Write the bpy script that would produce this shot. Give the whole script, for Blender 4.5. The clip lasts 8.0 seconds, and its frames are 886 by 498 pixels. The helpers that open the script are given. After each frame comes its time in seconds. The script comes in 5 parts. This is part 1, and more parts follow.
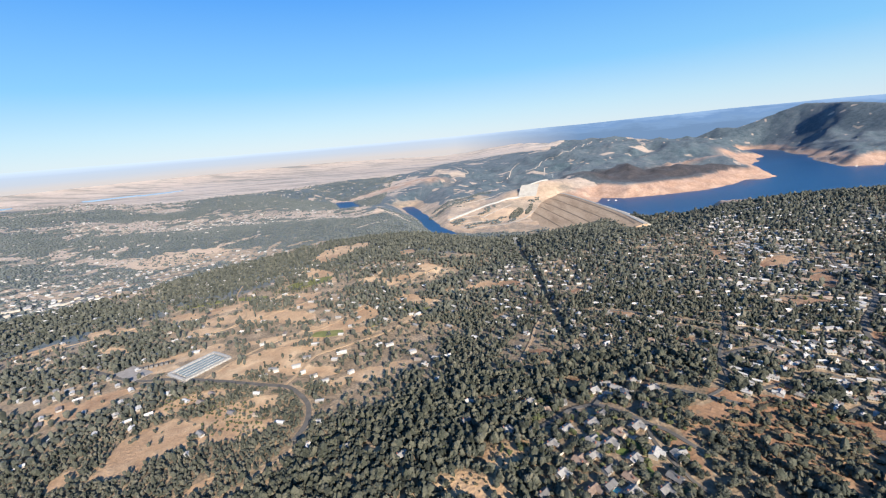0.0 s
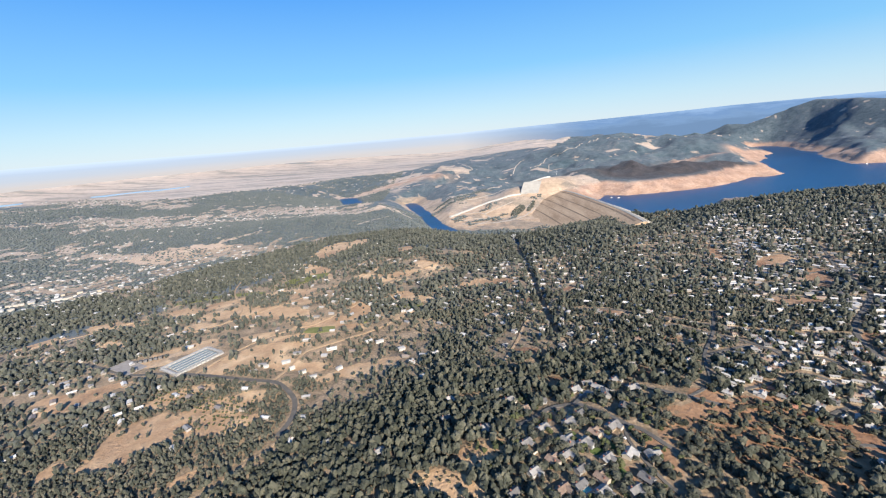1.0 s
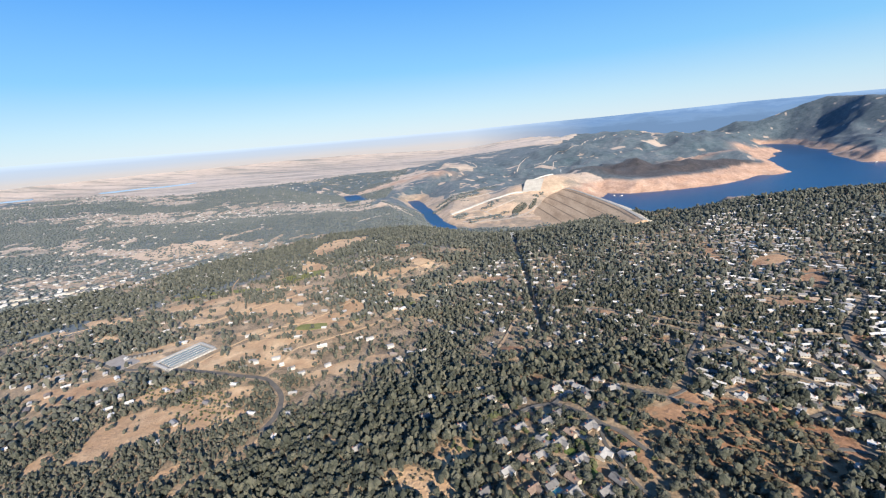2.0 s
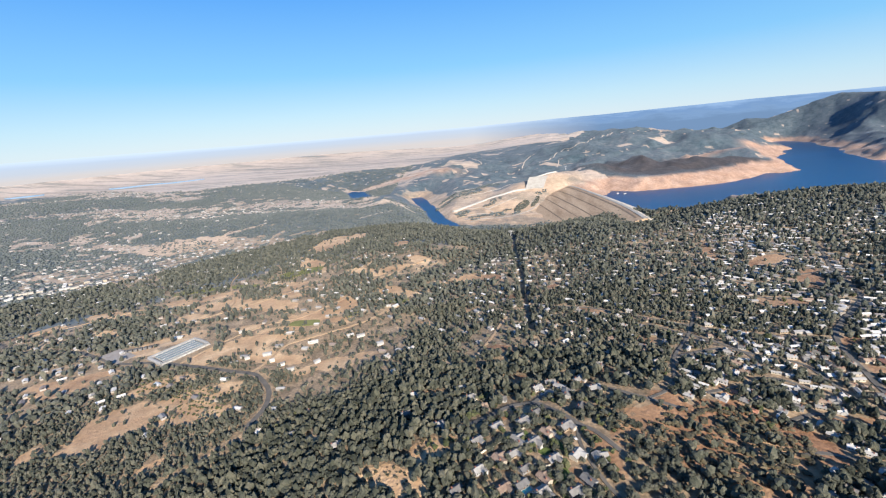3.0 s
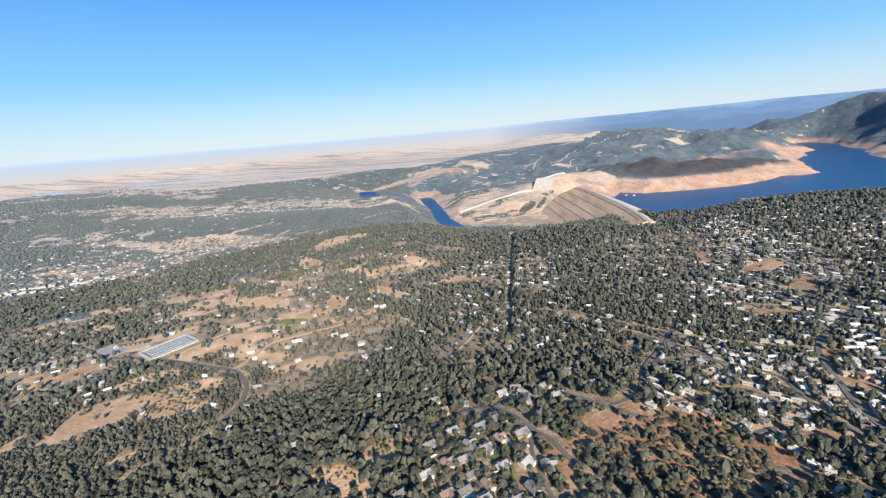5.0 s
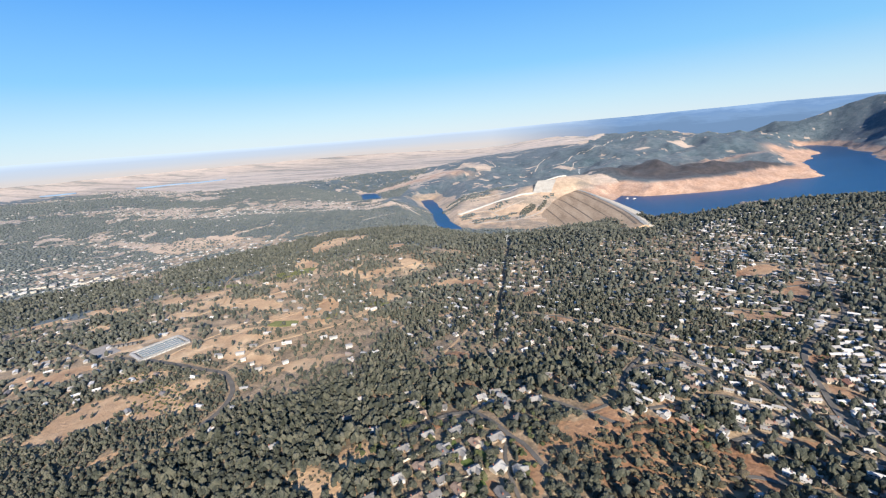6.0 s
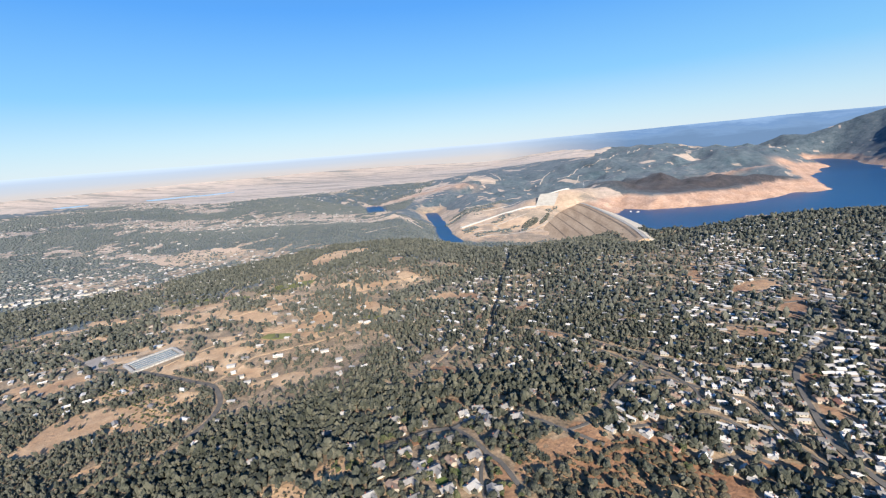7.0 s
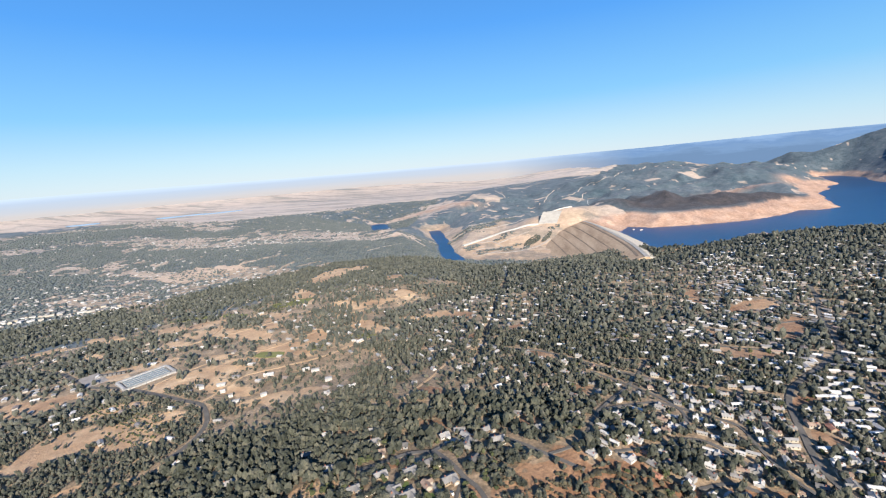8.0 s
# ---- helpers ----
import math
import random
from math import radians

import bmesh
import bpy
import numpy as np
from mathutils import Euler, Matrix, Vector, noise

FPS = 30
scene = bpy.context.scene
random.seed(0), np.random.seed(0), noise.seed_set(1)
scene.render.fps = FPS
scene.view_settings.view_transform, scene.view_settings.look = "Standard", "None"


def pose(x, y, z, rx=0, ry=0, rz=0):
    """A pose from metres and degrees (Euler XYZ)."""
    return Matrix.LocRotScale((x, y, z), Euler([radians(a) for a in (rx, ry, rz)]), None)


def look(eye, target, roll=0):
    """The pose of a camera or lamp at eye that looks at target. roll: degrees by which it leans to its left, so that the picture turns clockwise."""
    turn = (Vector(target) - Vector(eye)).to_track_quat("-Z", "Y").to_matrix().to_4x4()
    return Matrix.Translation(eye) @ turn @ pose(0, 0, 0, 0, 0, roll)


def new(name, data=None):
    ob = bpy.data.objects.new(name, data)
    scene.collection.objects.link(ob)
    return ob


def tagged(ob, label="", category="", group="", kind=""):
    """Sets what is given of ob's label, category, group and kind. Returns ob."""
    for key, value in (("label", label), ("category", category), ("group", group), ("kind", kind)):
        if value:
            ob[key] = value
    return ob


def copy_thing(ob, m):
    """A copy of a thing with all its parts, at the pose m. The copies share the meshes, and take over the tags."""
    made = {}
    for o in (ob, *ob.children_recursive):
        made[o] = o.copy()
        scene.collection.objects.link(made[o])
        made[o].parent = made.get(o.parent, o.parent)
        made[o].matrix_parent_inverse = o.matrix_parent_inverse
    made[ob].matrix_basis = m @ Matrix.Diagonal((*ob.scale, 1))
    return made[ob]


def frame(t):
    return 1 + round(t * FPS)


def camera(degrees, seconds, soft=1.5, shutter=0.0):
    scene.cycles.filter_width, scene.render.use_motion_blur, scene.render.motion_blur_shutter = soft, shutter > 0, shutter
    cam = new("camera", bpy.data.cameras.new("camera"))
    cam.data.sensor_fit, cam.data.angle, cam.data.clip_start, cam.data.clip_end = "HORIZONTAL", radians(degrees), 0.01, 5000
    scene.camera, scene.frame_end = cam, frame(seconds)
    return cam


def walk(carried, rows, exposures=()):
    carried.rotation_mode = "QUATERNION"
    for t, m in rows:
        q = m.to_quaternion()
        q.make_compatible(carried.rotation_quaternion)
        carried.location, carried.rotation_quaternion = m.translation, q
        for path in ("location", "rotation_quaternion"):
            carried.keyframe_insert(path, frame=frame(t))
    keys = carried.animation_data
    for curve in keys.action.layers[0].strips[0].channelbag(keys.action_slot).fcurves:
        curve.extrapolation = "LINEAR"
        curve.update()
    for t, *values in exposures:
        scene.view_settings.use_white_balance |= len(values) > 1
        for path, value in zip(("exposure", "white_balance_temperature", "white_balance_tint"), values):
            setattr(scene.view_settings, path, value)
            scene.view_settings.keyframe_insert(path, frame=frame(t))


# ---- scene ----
cam = camera(91.2, 8.0, soft=1.2)
METRES, EYE, TILT, LEAN, TURN = 190.0, 345.5, -14.3, 4.8, 0.0
ROWS = [
    (0.0, 0.0, 0.0, 0.0, 0.0, 0.0, -0.0),
    (0.5, 0.0627, 0.0002, 0.0034, 0.48, -0.21, -0.13),
    (1.0, 0.1252, 0.0008, 0.0072, 0.96, -0.47, -0.29),
    (1.5, 0.1876, 0.0024, 0.0116, 1.42, -0.66, -0.44),
    (3.0, 0.3757, 0.0099, 0.0244, 2.98, -1.29, -0.93),
    (3.5, 0.438, 0.0137, 0.0293, 3.51, -1.42, -1.09),
    (4.0, 0.5004, 0.0183, 0.0343, 4.14, -1.38, -1.28),
    (4.5, 0.5626, 0.0235, 0.0392, 4.78, -1.39, -1.46),
    (6.0, 0.7456, 0.0425, 0.0556, 6.02, -1.13, -1.87),
    (6.5, 0.8073, 0.0503, 0.0612, 6.5, -0.69, -1.99),
    (7.0, 0.8691, 0.0593, 0.0674, 7.13, 0.49, -2.08),
    (7.5, 0.9306, 0.0687, 0.0738, 7.74, 1.8, -2.12),
    (8.0, 0.9925, 0.0781, 0.0794, 8.22, 2.75, -2.18),
]
walk(cam, [(t, pose(0, 0, EYE, TILT, LEAN, TURN) @ pose(METRES * x, METRES * y, METRES * z, 90 + pitch, roll, yaw)) for t, x, y, z, yaw, pitch, roll in ROWS],
     exposures=[(0.0, 0.85, 6500.0, 10.0), (8.0, 0.85, 6500.0, 10.0)])

# ---- light ----
SUN_FROM, SUN_UP = 155.0, 25.0  # degrees clockwise from +y, and above the horizon
world = bpy.data.worlds.new("sky")
scene.world = world
world.use_nodes = True
sky = world.node_tree.nodes.new("ShaderNodeTexSky")
sky.sky_type, sky.sun_disc = "NISHITA", False
sky.sun_elevation, sky.sun_rotation = radians(SUN_UP), radians(SUN_FROM)
sky.altitude, sky.air_density, sky.dust_density, sky.ozone_density = 300, 1.0, 0.2, 3.0
world.node_tree.nodes["Background"].inputs["Strength"].default_value = 0.068
air = world.node_tree.nodes.new("ShaderNodeValToRGB")
air.color_ramp.elements.new(0.5)
air.color_ramp.elements.new(0.6)
air.color_ramp.elements.new(0.7)
air.color_ramp.elements.new(0.8)
for stop, (at, tone) in zip(air.color_ramp.elements, ((0.5, (5.7, 6.9, 7.8)), (0.525, (4.4, 6.5, 8.0)), (0.565, (2.0, 5.1, 8.4)), (0.64, (0.75, 3.3, 8.3)), (0.76, (0.5, 1.9, 5.2)), (1.0, (0.20, 0.70, 2.1)))):
    stop.position, stop.color = at, (*tone, 1)
ways = world.node_tree.nodes.new("ShaderNodeTexCoord")
split = world.node_tree.nodes.new("ShaderNodeSeparateXYZ")
lift = world.node_tree.nodes.new("ShaderNodeMath")
lift.operation = "MULTIPLY_ADD"
lift.inputs[1].default_value, lift.inputs[2].default_value = 0.5, 0.5
both = world.node_tree.nodes.new("ShaderNodeMix")
both.data_type = "RGBA"
both.inputs[0].default_value = 0.85
for a, b in ((ways.outputs["Generated"], split.inputs[0]), (split.outputs["Z"], lift.inputs[0]), (lift.outputs[0], air.inputs[0]),
             (sky.outputs[0], both.inputs[6]), (air.outputs[0], both.inputs[7]), (both.outputs[2], world.node_tree.nodes["Background"].inputs["Color"])):
    world.node_tree.links.new(a, b)
lamp = bpy.data.lights.new("sun", "SUN")
lamp.energy, lamp.angle, lamp.color = 5.0, radians(0.53), (1.0, 0.89, 0.75)
sun = new("sun", lamp)
a, e = radians(SUN_FROM), radians(SUN_UP)
sun.matrix_world = look((1500 * math.sin(a), 1500 * math.cos(a), 1500 * math.tan(e)), (0, 0, 0))

# ---- materials ----
def material(name, rough=0.85, metal=0.0):
    m = bpy.data.materials.new(name)
    m.use_nodes = True
    b = m.node_tree.nodes["Principled BSDF"]
    b.inputs["Roughness"].default_value, b.inputs["Metallic"].default_value = rough, metal
    b.inputs["Specular IOR Level"].default_value = 0.25
    return m


def node(m, kind, inputs=(), operation="", data_type="", attribute_name=""):
    n = m.node_tree.nodes.new(kind)
    if operation:
        n.operation = operation
    if data_type:
        n.data_type = data_type
    if attribute_name:
        n.attribute_name = attribute_name
    for key, value in dict(inputs).items():
        if isinstance(value, bpy.types.NodeSocket):
            m.node_tree.links.new(value, n.inputs[key])
        else:
            n.inputs[key].default_value = value
    return n


def finish(m, color, bump_from=None, strength=0.3, distance=0.5):
    b = m.node_tree.nodes["Principled BSDF"]
    m.node_tree.links.new(color, b.inputs["Base Color"])
    if bump_from is not None:
        n = node(m, "ShaderNodeBump", {"Height": bump_from, "Strength": strength, "Distance": distance})
        m.node_tree.links.new(n.outputs[0], b.inputs["Normal"])
    return m


def noise_at(m, size, detail=4, stretch=(1, 1, 1), coords="world", rough=0.55):
    """Noise with features of about size metres, as a value."""
    if coords == "world":
        at = node(m, "ShaderNodeNewGeometry").outputs["Position"]
    else:
        at = node(m, "ShaderNodeTexCoord").outputs["Object"]
    mp = node(m, "ShaderNodeMapping", {"Vector": at, "Scale": stretch})
    return node(m, "ShaderNodeTexNoise", {"Vector": mp.outputs[0], "Scale": 1 / size, "Detail": detail, "Roughness": rough}).outputs["Fac"]


def ramp(m, value, *stops):
    n = node(m, "ShaderNodeValToRGB", {"Fac": value})
    e = n.color_ramp.elements
    while len(e) < len(stops):
        e.new(0.5)
    for k, (pos, color) in zip(e, stops):
        k.position, k.color = pos, (*color, 1)
    return n.outputs["Color"]


def blend(m, fac, a, b):
    n = node(m, "ShaderNodeMix", data_type="RGBA")
    for key, value in ((0, fac), (6, a), (7, b)):
        if isinstance(value, bpy.types.NodeSocket):
            m.node_tree.links.new(value, n.inputs[key])
        else:
            n.inputs[key].default_value = value if key == 0 else (*value, 1)
    return n.outputs[2]


def calc(m, op, a, b=0.0, c=0.0):
    n = node(m, "ShaderNodeMath", operation=op)
    for k, value in enumerate((a, b, c)):
        if isinstance(value, bpy.types.NodeSocket):
            m.node_tree.links.new(value, n.inputs[k])
        else:
            n.inputs[k].default_value = value
    return n.outputs[0]


def layer(m, name):
    return node(m, "ShaderNodeAttribute", attribute_name=name).outputs["Fac"]


def worn(name, dark, light, size, rough=0.85, bump_size=None, metal=0.0, spread=0.0, coords="world"):
    """A surface that wavers between two colours at two scales, and from object to object."""
    m = material(name, rough, metal)
    n = calc(m, "ADD", calc(m, "MULTIPLY", noise_at(m, size, 5, coords=coords), 0.65), calc(m, "MULTIPLY", noise_at(m, size / 9, 3, coords=coords), 0.35))
    color = ramp(m, n, (0.36, dark), (0.64, light))
    if spread:
        r = node(m, "ShaderNodeObjectInfo").outputs["Random"]
        color = node(m, "ShaderNodeHueSaturation", {"Value": calc(m, "MULTIPLY_ADD", r, 2 * spread, 1 - spread), "Color": color}).outputs[0]
    return finish(m, color, noise_at(m, bump_size or size / 6, 4, coords=coords), 0.35, size / 20)


def ground_material():
    m = material("dry_land", 0.95)
    # bluish sheen at grazing angles stands in for haze
    haze_sheen = m.node_tree.nodes["Principled BSDF"].inputs
    haze_sheen["Sheen Weight"].default_value, haze_sheen["Sheen Roughness"].default_value = 0.06, 0.5
    haze_sheen["Sheen Tint"].default_value = (0.8, 0.88, 1.0, 1)
    big, mid, fine = noise_at(m, 140, 5), noise_at(m, 22, 4), noise_at(m, 3.0, 4)
    litter = ramp(m, calc(m, "ADD", calc(m, "MULTIPLY", mid, 0.6), calc(m, "MULTIPLY", fine, 0.4)),
                  (0.34, (0.130, 0.102, 0.070)), (0.5, (0.265, 0.197, 0.130)), (0.66, (0.42, 0.315, 0.212)))
    straw = ramp(m, calc(m, "ADD", calc(m, "MULTIPLY", big, 0.5), calc(m, "MULTIPLY", mid, 0.5)),
                 (0.34, (0.325, 0.200, 0.114)), (0.5, (0.48, 0.320, 0.190)), (0.66, (0.64, 0.472, 0.298)))
    clay = ramp(m, calc(m, "ADD", calc(m, "MULTIPLY", mid, 0.6), calc(m, "MULTIPLY", fine, 0.4)),
                (0.34, (0.13, 0.068, 0.039)), (0.5, (0.225, 0.120, 0.068)), (0.66, (0.315, 0.180, 0.104)))
    straw = blend(m, layer(m, "clay"), straw, clay)
    jitter = calc(m, "MULTIPLY_ADD", calc(m, "ADD", mid, fine), 0.6, -0.6)
    g = calc(m, "ADD", layer(m, "grass"), jitter)
    color = blend(m, ramp(m, g, (0.4, (0, 0, 0)), (0.6, (1, 1, 1))), litter, straw)
    # wide plain: pale stubble with long darker bands, its grey-pink tone holding haze
    bands = noise_at(m, 420, 5, (0.35, 1.6, 1), rough=0.62)
    plain = ramp(m, bands, (0.34, (0.20, 0.205, 0.205)), (0.42, (0.42, 0.352, 0.305)), (0.6, (0.50, 0.425, 0.375)), (0.7, (0.36, 0.325, 0.305)))
    plain = blend(m, ramp(m, noise_at(m, 150, 5, (0.4, 2.2, 1), rough=0.7), (0.50, (0, 0, 0)), (0.60, (0.7, 0.7, 0.7))), plain, (0.19, 0.20, 0.19))
    # chaparral on the far slopes, seen as a carpet; its blue holds the haze
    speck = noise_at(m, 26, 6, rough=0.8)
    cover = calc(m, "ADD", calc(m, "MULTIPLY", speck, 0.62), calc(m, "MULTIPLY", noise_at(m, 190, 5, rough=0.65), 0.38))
    hazy_brush = ramp(m, cover, (0.36, (0.034, 0.062, 0.084)), (0.48, (0.072, 0.104, 0.126)), (0.57, (0.112, 0.142, 0.164)), (0.66, (0.20, 0.20, 0.20)))
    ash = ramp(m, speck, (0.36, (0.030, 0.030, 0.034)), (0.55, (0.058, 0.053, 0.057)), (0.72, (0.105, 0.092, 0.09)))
    hazy_brush = blend(m, layer(m, "burn"), hazy_brush, ash)
    color = blend(m, layer(m, "plain"), color, plain)
    b = calc(m, "ADD", layer(m, "hazy_brush"), calc(m, "MULTIPLY", jitter, 0.8))
    color = blend(m, ramp(m, b, (0.42, (0, 0, 0)), (0.58, (1, 1, 1))), color, hazy_brush)
    # bare drawdown shore
    shale = ramp(m, calc(m, "ADD", calc(m, "MULTIPLY", noise_at(m, 60, 5), 0.5), calc(m, "MULTIPLY", noise_at(m, 9, 4, (1, 1, 3)), 0.5)),
                 (0.36, (0.27, 0.170, 0.122)), (0.5, (0.40, 0.266, 0.197)), (0.66, (0.52, 0.375, 0.290)))
    color = blend(m, layer(m, "bare"), color, shale)
    mottle = calc(m, "ADD", calc(m, "MULTIPLY", noise_at(m, 34, 6, rough=0.8), 0.7), calc(m, "MULTIPLY", fine, 0.5))
    color = node(m, "ShaderNodeHueSaturation", {"Value": calc(m, "MULTIPLY_ADD", mottle, 1.3, 0.24), "Color": color}).outputs[0]
    return finish(m, color, calc(m, "ADD", mid, fine), 0.6, 2.0)


def leaf_material(name, dark, mid, light, sheen=0.05, patch=11):
    m = material(name, 0.9)
    r = node(m, "ShaderNodeNewGeometry").outputs["Random Per Island"]
    n = noise_at(m, 1.3, 4, rough=0.7)
    b = m.node_tree.nodes["Principled BSDF"]
    # bluish sheen, stronger on distant leaves, in place of haze
    b.inputs["Sheen Weight"].default_value, b.inputs["Sheen Roughness"].default_value = sheen, 0.5
    b.inputs["Sheen Tint"].default_value = (0.9, 0.95, 1.0, 1)
    color = ramp(m, calc(m, "ADD", calc(m, "MULTIPLY", r, 0.32), calc(m, "ADD", calc(m, "MULTIPLY", n, 0.35), calc(m, "MULTIPLY_ADD", noise_at(m, patch, 2), 0.9, -0.16))), (0.38, dark), (0.62, mid), (0.9, light))
    return finish(m, color, n, 1.0, 1.2)


MAT_GROUND = ground_material()
MAT_OAK = leaf_material("oak_leaves", (0.021, 0.026, 0.019), (0.07, 0.077, 0.058), (0.15, 0.146, 0.107))
MAT_PINE = leaf_material("pine_needles", (0.02, 0.026, 0.021), (0.046, 0.054, 0.043), (0.087, 0.092, 0.072))
# leaf copies for farther rings: haze put into the colour, paler and bluer
MAT_FAR = leaf_material("hazed_far_leaves", (0.077, 0.097, 0.097), (0.102, 0.123, 0.122), (0.133, 0.15, 0.144), 0.2, 70)
MAT_MID = leaf_material("hazed_mid_leaves", (0.04, 0.047, 0.039), (0.082, 0.09, 0.074), (0.144, 0.144, 0.114), 0.1)
MAT_NEAR_MID = leaf_material("near_mid_leaves", (0.03, 0.036, 0.028), (0.08, 0.086, 0.066), (0.16, 0.152, 0.116), 0.06)
MAT_BUSH = leaf_material("dry_bushes", (0.050, 0.045, 0.028), (0.102, 0.090, 0.056), (0.18, 0.148, 0.094))
MAT_ORCHARD = leaf_material("orchard_leaves", (0.048, 0.06, 0.024), (0.08, 0.092, 0.04), (0.128, 0.132, 0.064))
MAT_BARK = worn("bark", (0.07, 0.05, 0.035), (0.17, 0.13, 0.10), 0.6)
MAT_ASPHALT = worn("asphalt", (0.105, 0.100, 0.092), (0.170, 0.160, 0.147), 12)
MAT_TRACK = worn("dirt_track", (0.34, 0.24, 0.15), (0.50, 0.37, 0.25), 10)
MAT_CONCRETE = worn("concrete", (0.32, 0.31, 0.285), (0.43, 0.415, 0.385), 14)
MAT_PALE_TRACK = worn("pale_dust_track", (0.36, 0.32, 0.28), (0.48, 0.43, 0.38), 10)
MAT_WHITE = worn("white_paint", (0.42, 0.415, 0.40), (0.54, 0.535, 0.52), 8)
MAT_GLASS = material("window_glass", 0.08)
MAT_GLASS.node_tree.nodes["Principled BSDF"].inputs["Base Color"].default_value = (0.03, 0.04, 0.05, 1)
ROOFS = [worn("roof_" + n, d, l, 3.0, 0.8, 0.5, spread=0.18) for n, d, l in (
    ("white", (0.46, 0.455, 0.44), (0.62, 0.61, 0.59)), ("pale_grey", (0.33, 0.32, 0.305), (0.46, 0.45, 0.43)),
    ("grey", (0.21, 0.20, 0.19), (0.32, 0.31, 0.295)), ("slate", (0.11, 0.108, 0.108), (0.18, 0.176, 0.172)),
    ("brown", (0.20, 0.145, 0.11), (0.32, 0.24, 0.19)), ("clay", (0.38, 0.17, 0.11), (0.52, 0.27, 0.18)))]
WALLS = [worn("wall_" + n, d, l, 2.5, 0.85, 0.4, spread=0.08) for n, d, l in (
    ("cream", (0.36, 0.32, 0.26), (0.46, 0.42, 0.35)), ("white", (0.44, 0.435, 0.42), (0.54, 0.535, 0.52)),
    ("tan", (0.28, 0.22, 0.16), (0.37, 0.30, 0.22)), ("grey", (0.24, 0.24, 0.24), (0.34, 0.34, 0.33)))]


def water_material(name, color, rough=0.3):
    m = material(name, rough)
    b = m.node_tree.nodes["Principled BSDF"]
    b.inputs["Specular IOR Level"].default_value = 0.3
    b.inputs["IOR"].default_value = 1.33
    n = noise_at(m, 6, 3)
    tone = ramp(m, noise_at(m, 300, 4, (0.5, 1.5, 1)), (0.35, color), (0.7, tuple(c * 1.25 for c in color)))
    return finish(m, tone, n, 0.5, 0.8)


MAT_WATER = water_material("lake_water", (0.007, 0.050, 0.140))
MAT_PALE_WATER = water_material("plain_water", (0.16, 0.25, 0.36), 0.3)
# ---- the lie of the land ----
LAKE, RIVER, POND, CREST, FAR = 50.0, 20.0, 26.0, 85.0, 4880.0


def sstep(a, b, v):
    t = np.clip((v - a) / (b - a), 0.0, 1.0)
    return t * t * (3 - 2 * t)


def lattice(ix, iy, seed):
    h = (ix.astype(np.int64) * 374761393 + iy.astype(np.int64) * 668265263 + seed * 1274126177) & 0xFFFFFFFF
    h = ((h ^ (h >> 13)) * 1274126177) & 0xFFFFFFFF
    return ((h ^ (h >> 16)) & 0xFFFF) / 65535.0


def vnoise(x, y, size, seed=0):
    """Smooth noise from -1 to 1 with features of the given size."""
    u, v = x / size, y / size
    iu, iv = np.floor(u), np.floor(v)
    fu, fv = u - iu, v - iv
    fu, fv = fu * fu * (3 - 2 * fu), fv * fv * (3 - 2 * fv)
    a, b = lattice(iu, iv, seed), lattice(iu + 1, iv, seed)
    c, d = lattice(iu, iv + 1, seed), lattice(iu + 1, iv + 1, seed)
    return 2 * ((a * (1 - fu) + b * fu) * (1 - fv) + (c * (1 - fu) + d * fu) * fv) - 1


def fbm(x, y, size, seed=0, octaves=4):
    total, gain = np.zeros_like(x), 1.0
    for k in range(octaves):
        total = total + gain * vnoise(x + 17.3 * k, y - 9.1 * k, size / 2**k, seed + k)
        gain *= 0.5
    return total / 1.9


def bump(x, y, cx, cy, rx, ry, h, turn=0.0):
    c, s = math.cos(radians(turn)), math.sin(radians(turn))
    u, v = ((x - cx) * c + (y - cy) * s) / rx, ((y - cy) * c - (x - cx) * s) / ry
    return h * np.exp(-(u * u + v * v))


def seg_dist(x, y, ax, ay, bx, by):
    dx, dy = bx - ax, by - ay
    t = np.clip(((x - ax) * dx + (y - ay) * dy) / (dx * dx + dy * dy), 0, 1)
    return np.hypot(x - ax - t * dx, y - ay - t * dy)


def line_dist(x, y, points):
    return np.min([seg_dist(x, y, *a, *b) for a, b in zip(points, points[1:])], axis=0)


def outside(x, y, ring):
    """Distance from a closed shore: positive on land, negative on the water."""
    d = line_dist(x, y, ring + ring[:1])
    inside = np.zeros(x.shape, bool)
    for (ax, ay), (bx, by) in zip(ring, ring[1:] + ring[:1]):
        inside ^= ((ay > y) != (by > y)) & (x < (bx - ax) * (y - ay) / (by - ay if by != ay else 1e-9) + ax)
    return np.where(inside, -d, d)


LAKE_SHORE = [(600, 1230), (572, 1310), (560, 1500), (548, 1650), (640, 1815), (711, 1758), (812, 1756), (930, 1776), (1070, 1803),
              (1214, 1869), (1358, 1985), (1401, 1960), (1510, 2001), (1583, 2163), (1640, 2300), (1677, 2383), (1756, 2550), (1881, 2698), (2126, 2981),
              (2253, 3269), (2350, 3470), (2430, 3610), (2490, 3600), (2525, 3452), (2490, 3290), (2370, 3035), (2307, 2822), (2113, 2499), (1992, 2282),
              (1934, 2157), (2060, 2085), (2200, 2200), (2700, 1900), (2700, 1000), (1800, 1000), (1200, 1130), (1010, 1240), (905, 1405), (820, 1390), (745, 1240), (670, 1195)]
GULLY = [(170, 1135), (161, 965), (148, 742), (141, 625), (135, 531), (134, 486)]
EAST_RIDGE = [(2600, 3960), (2715, 3870), (2850, 3640), (2960, 3440), (3400, 2950)]
RIVER_LINE = [(-5, 1470), (-62, 1620), (-120, 1880), (-206, 2190)]
POND_LINE = [(-620, 2560), (-560, 2420), (-500, 2240)]
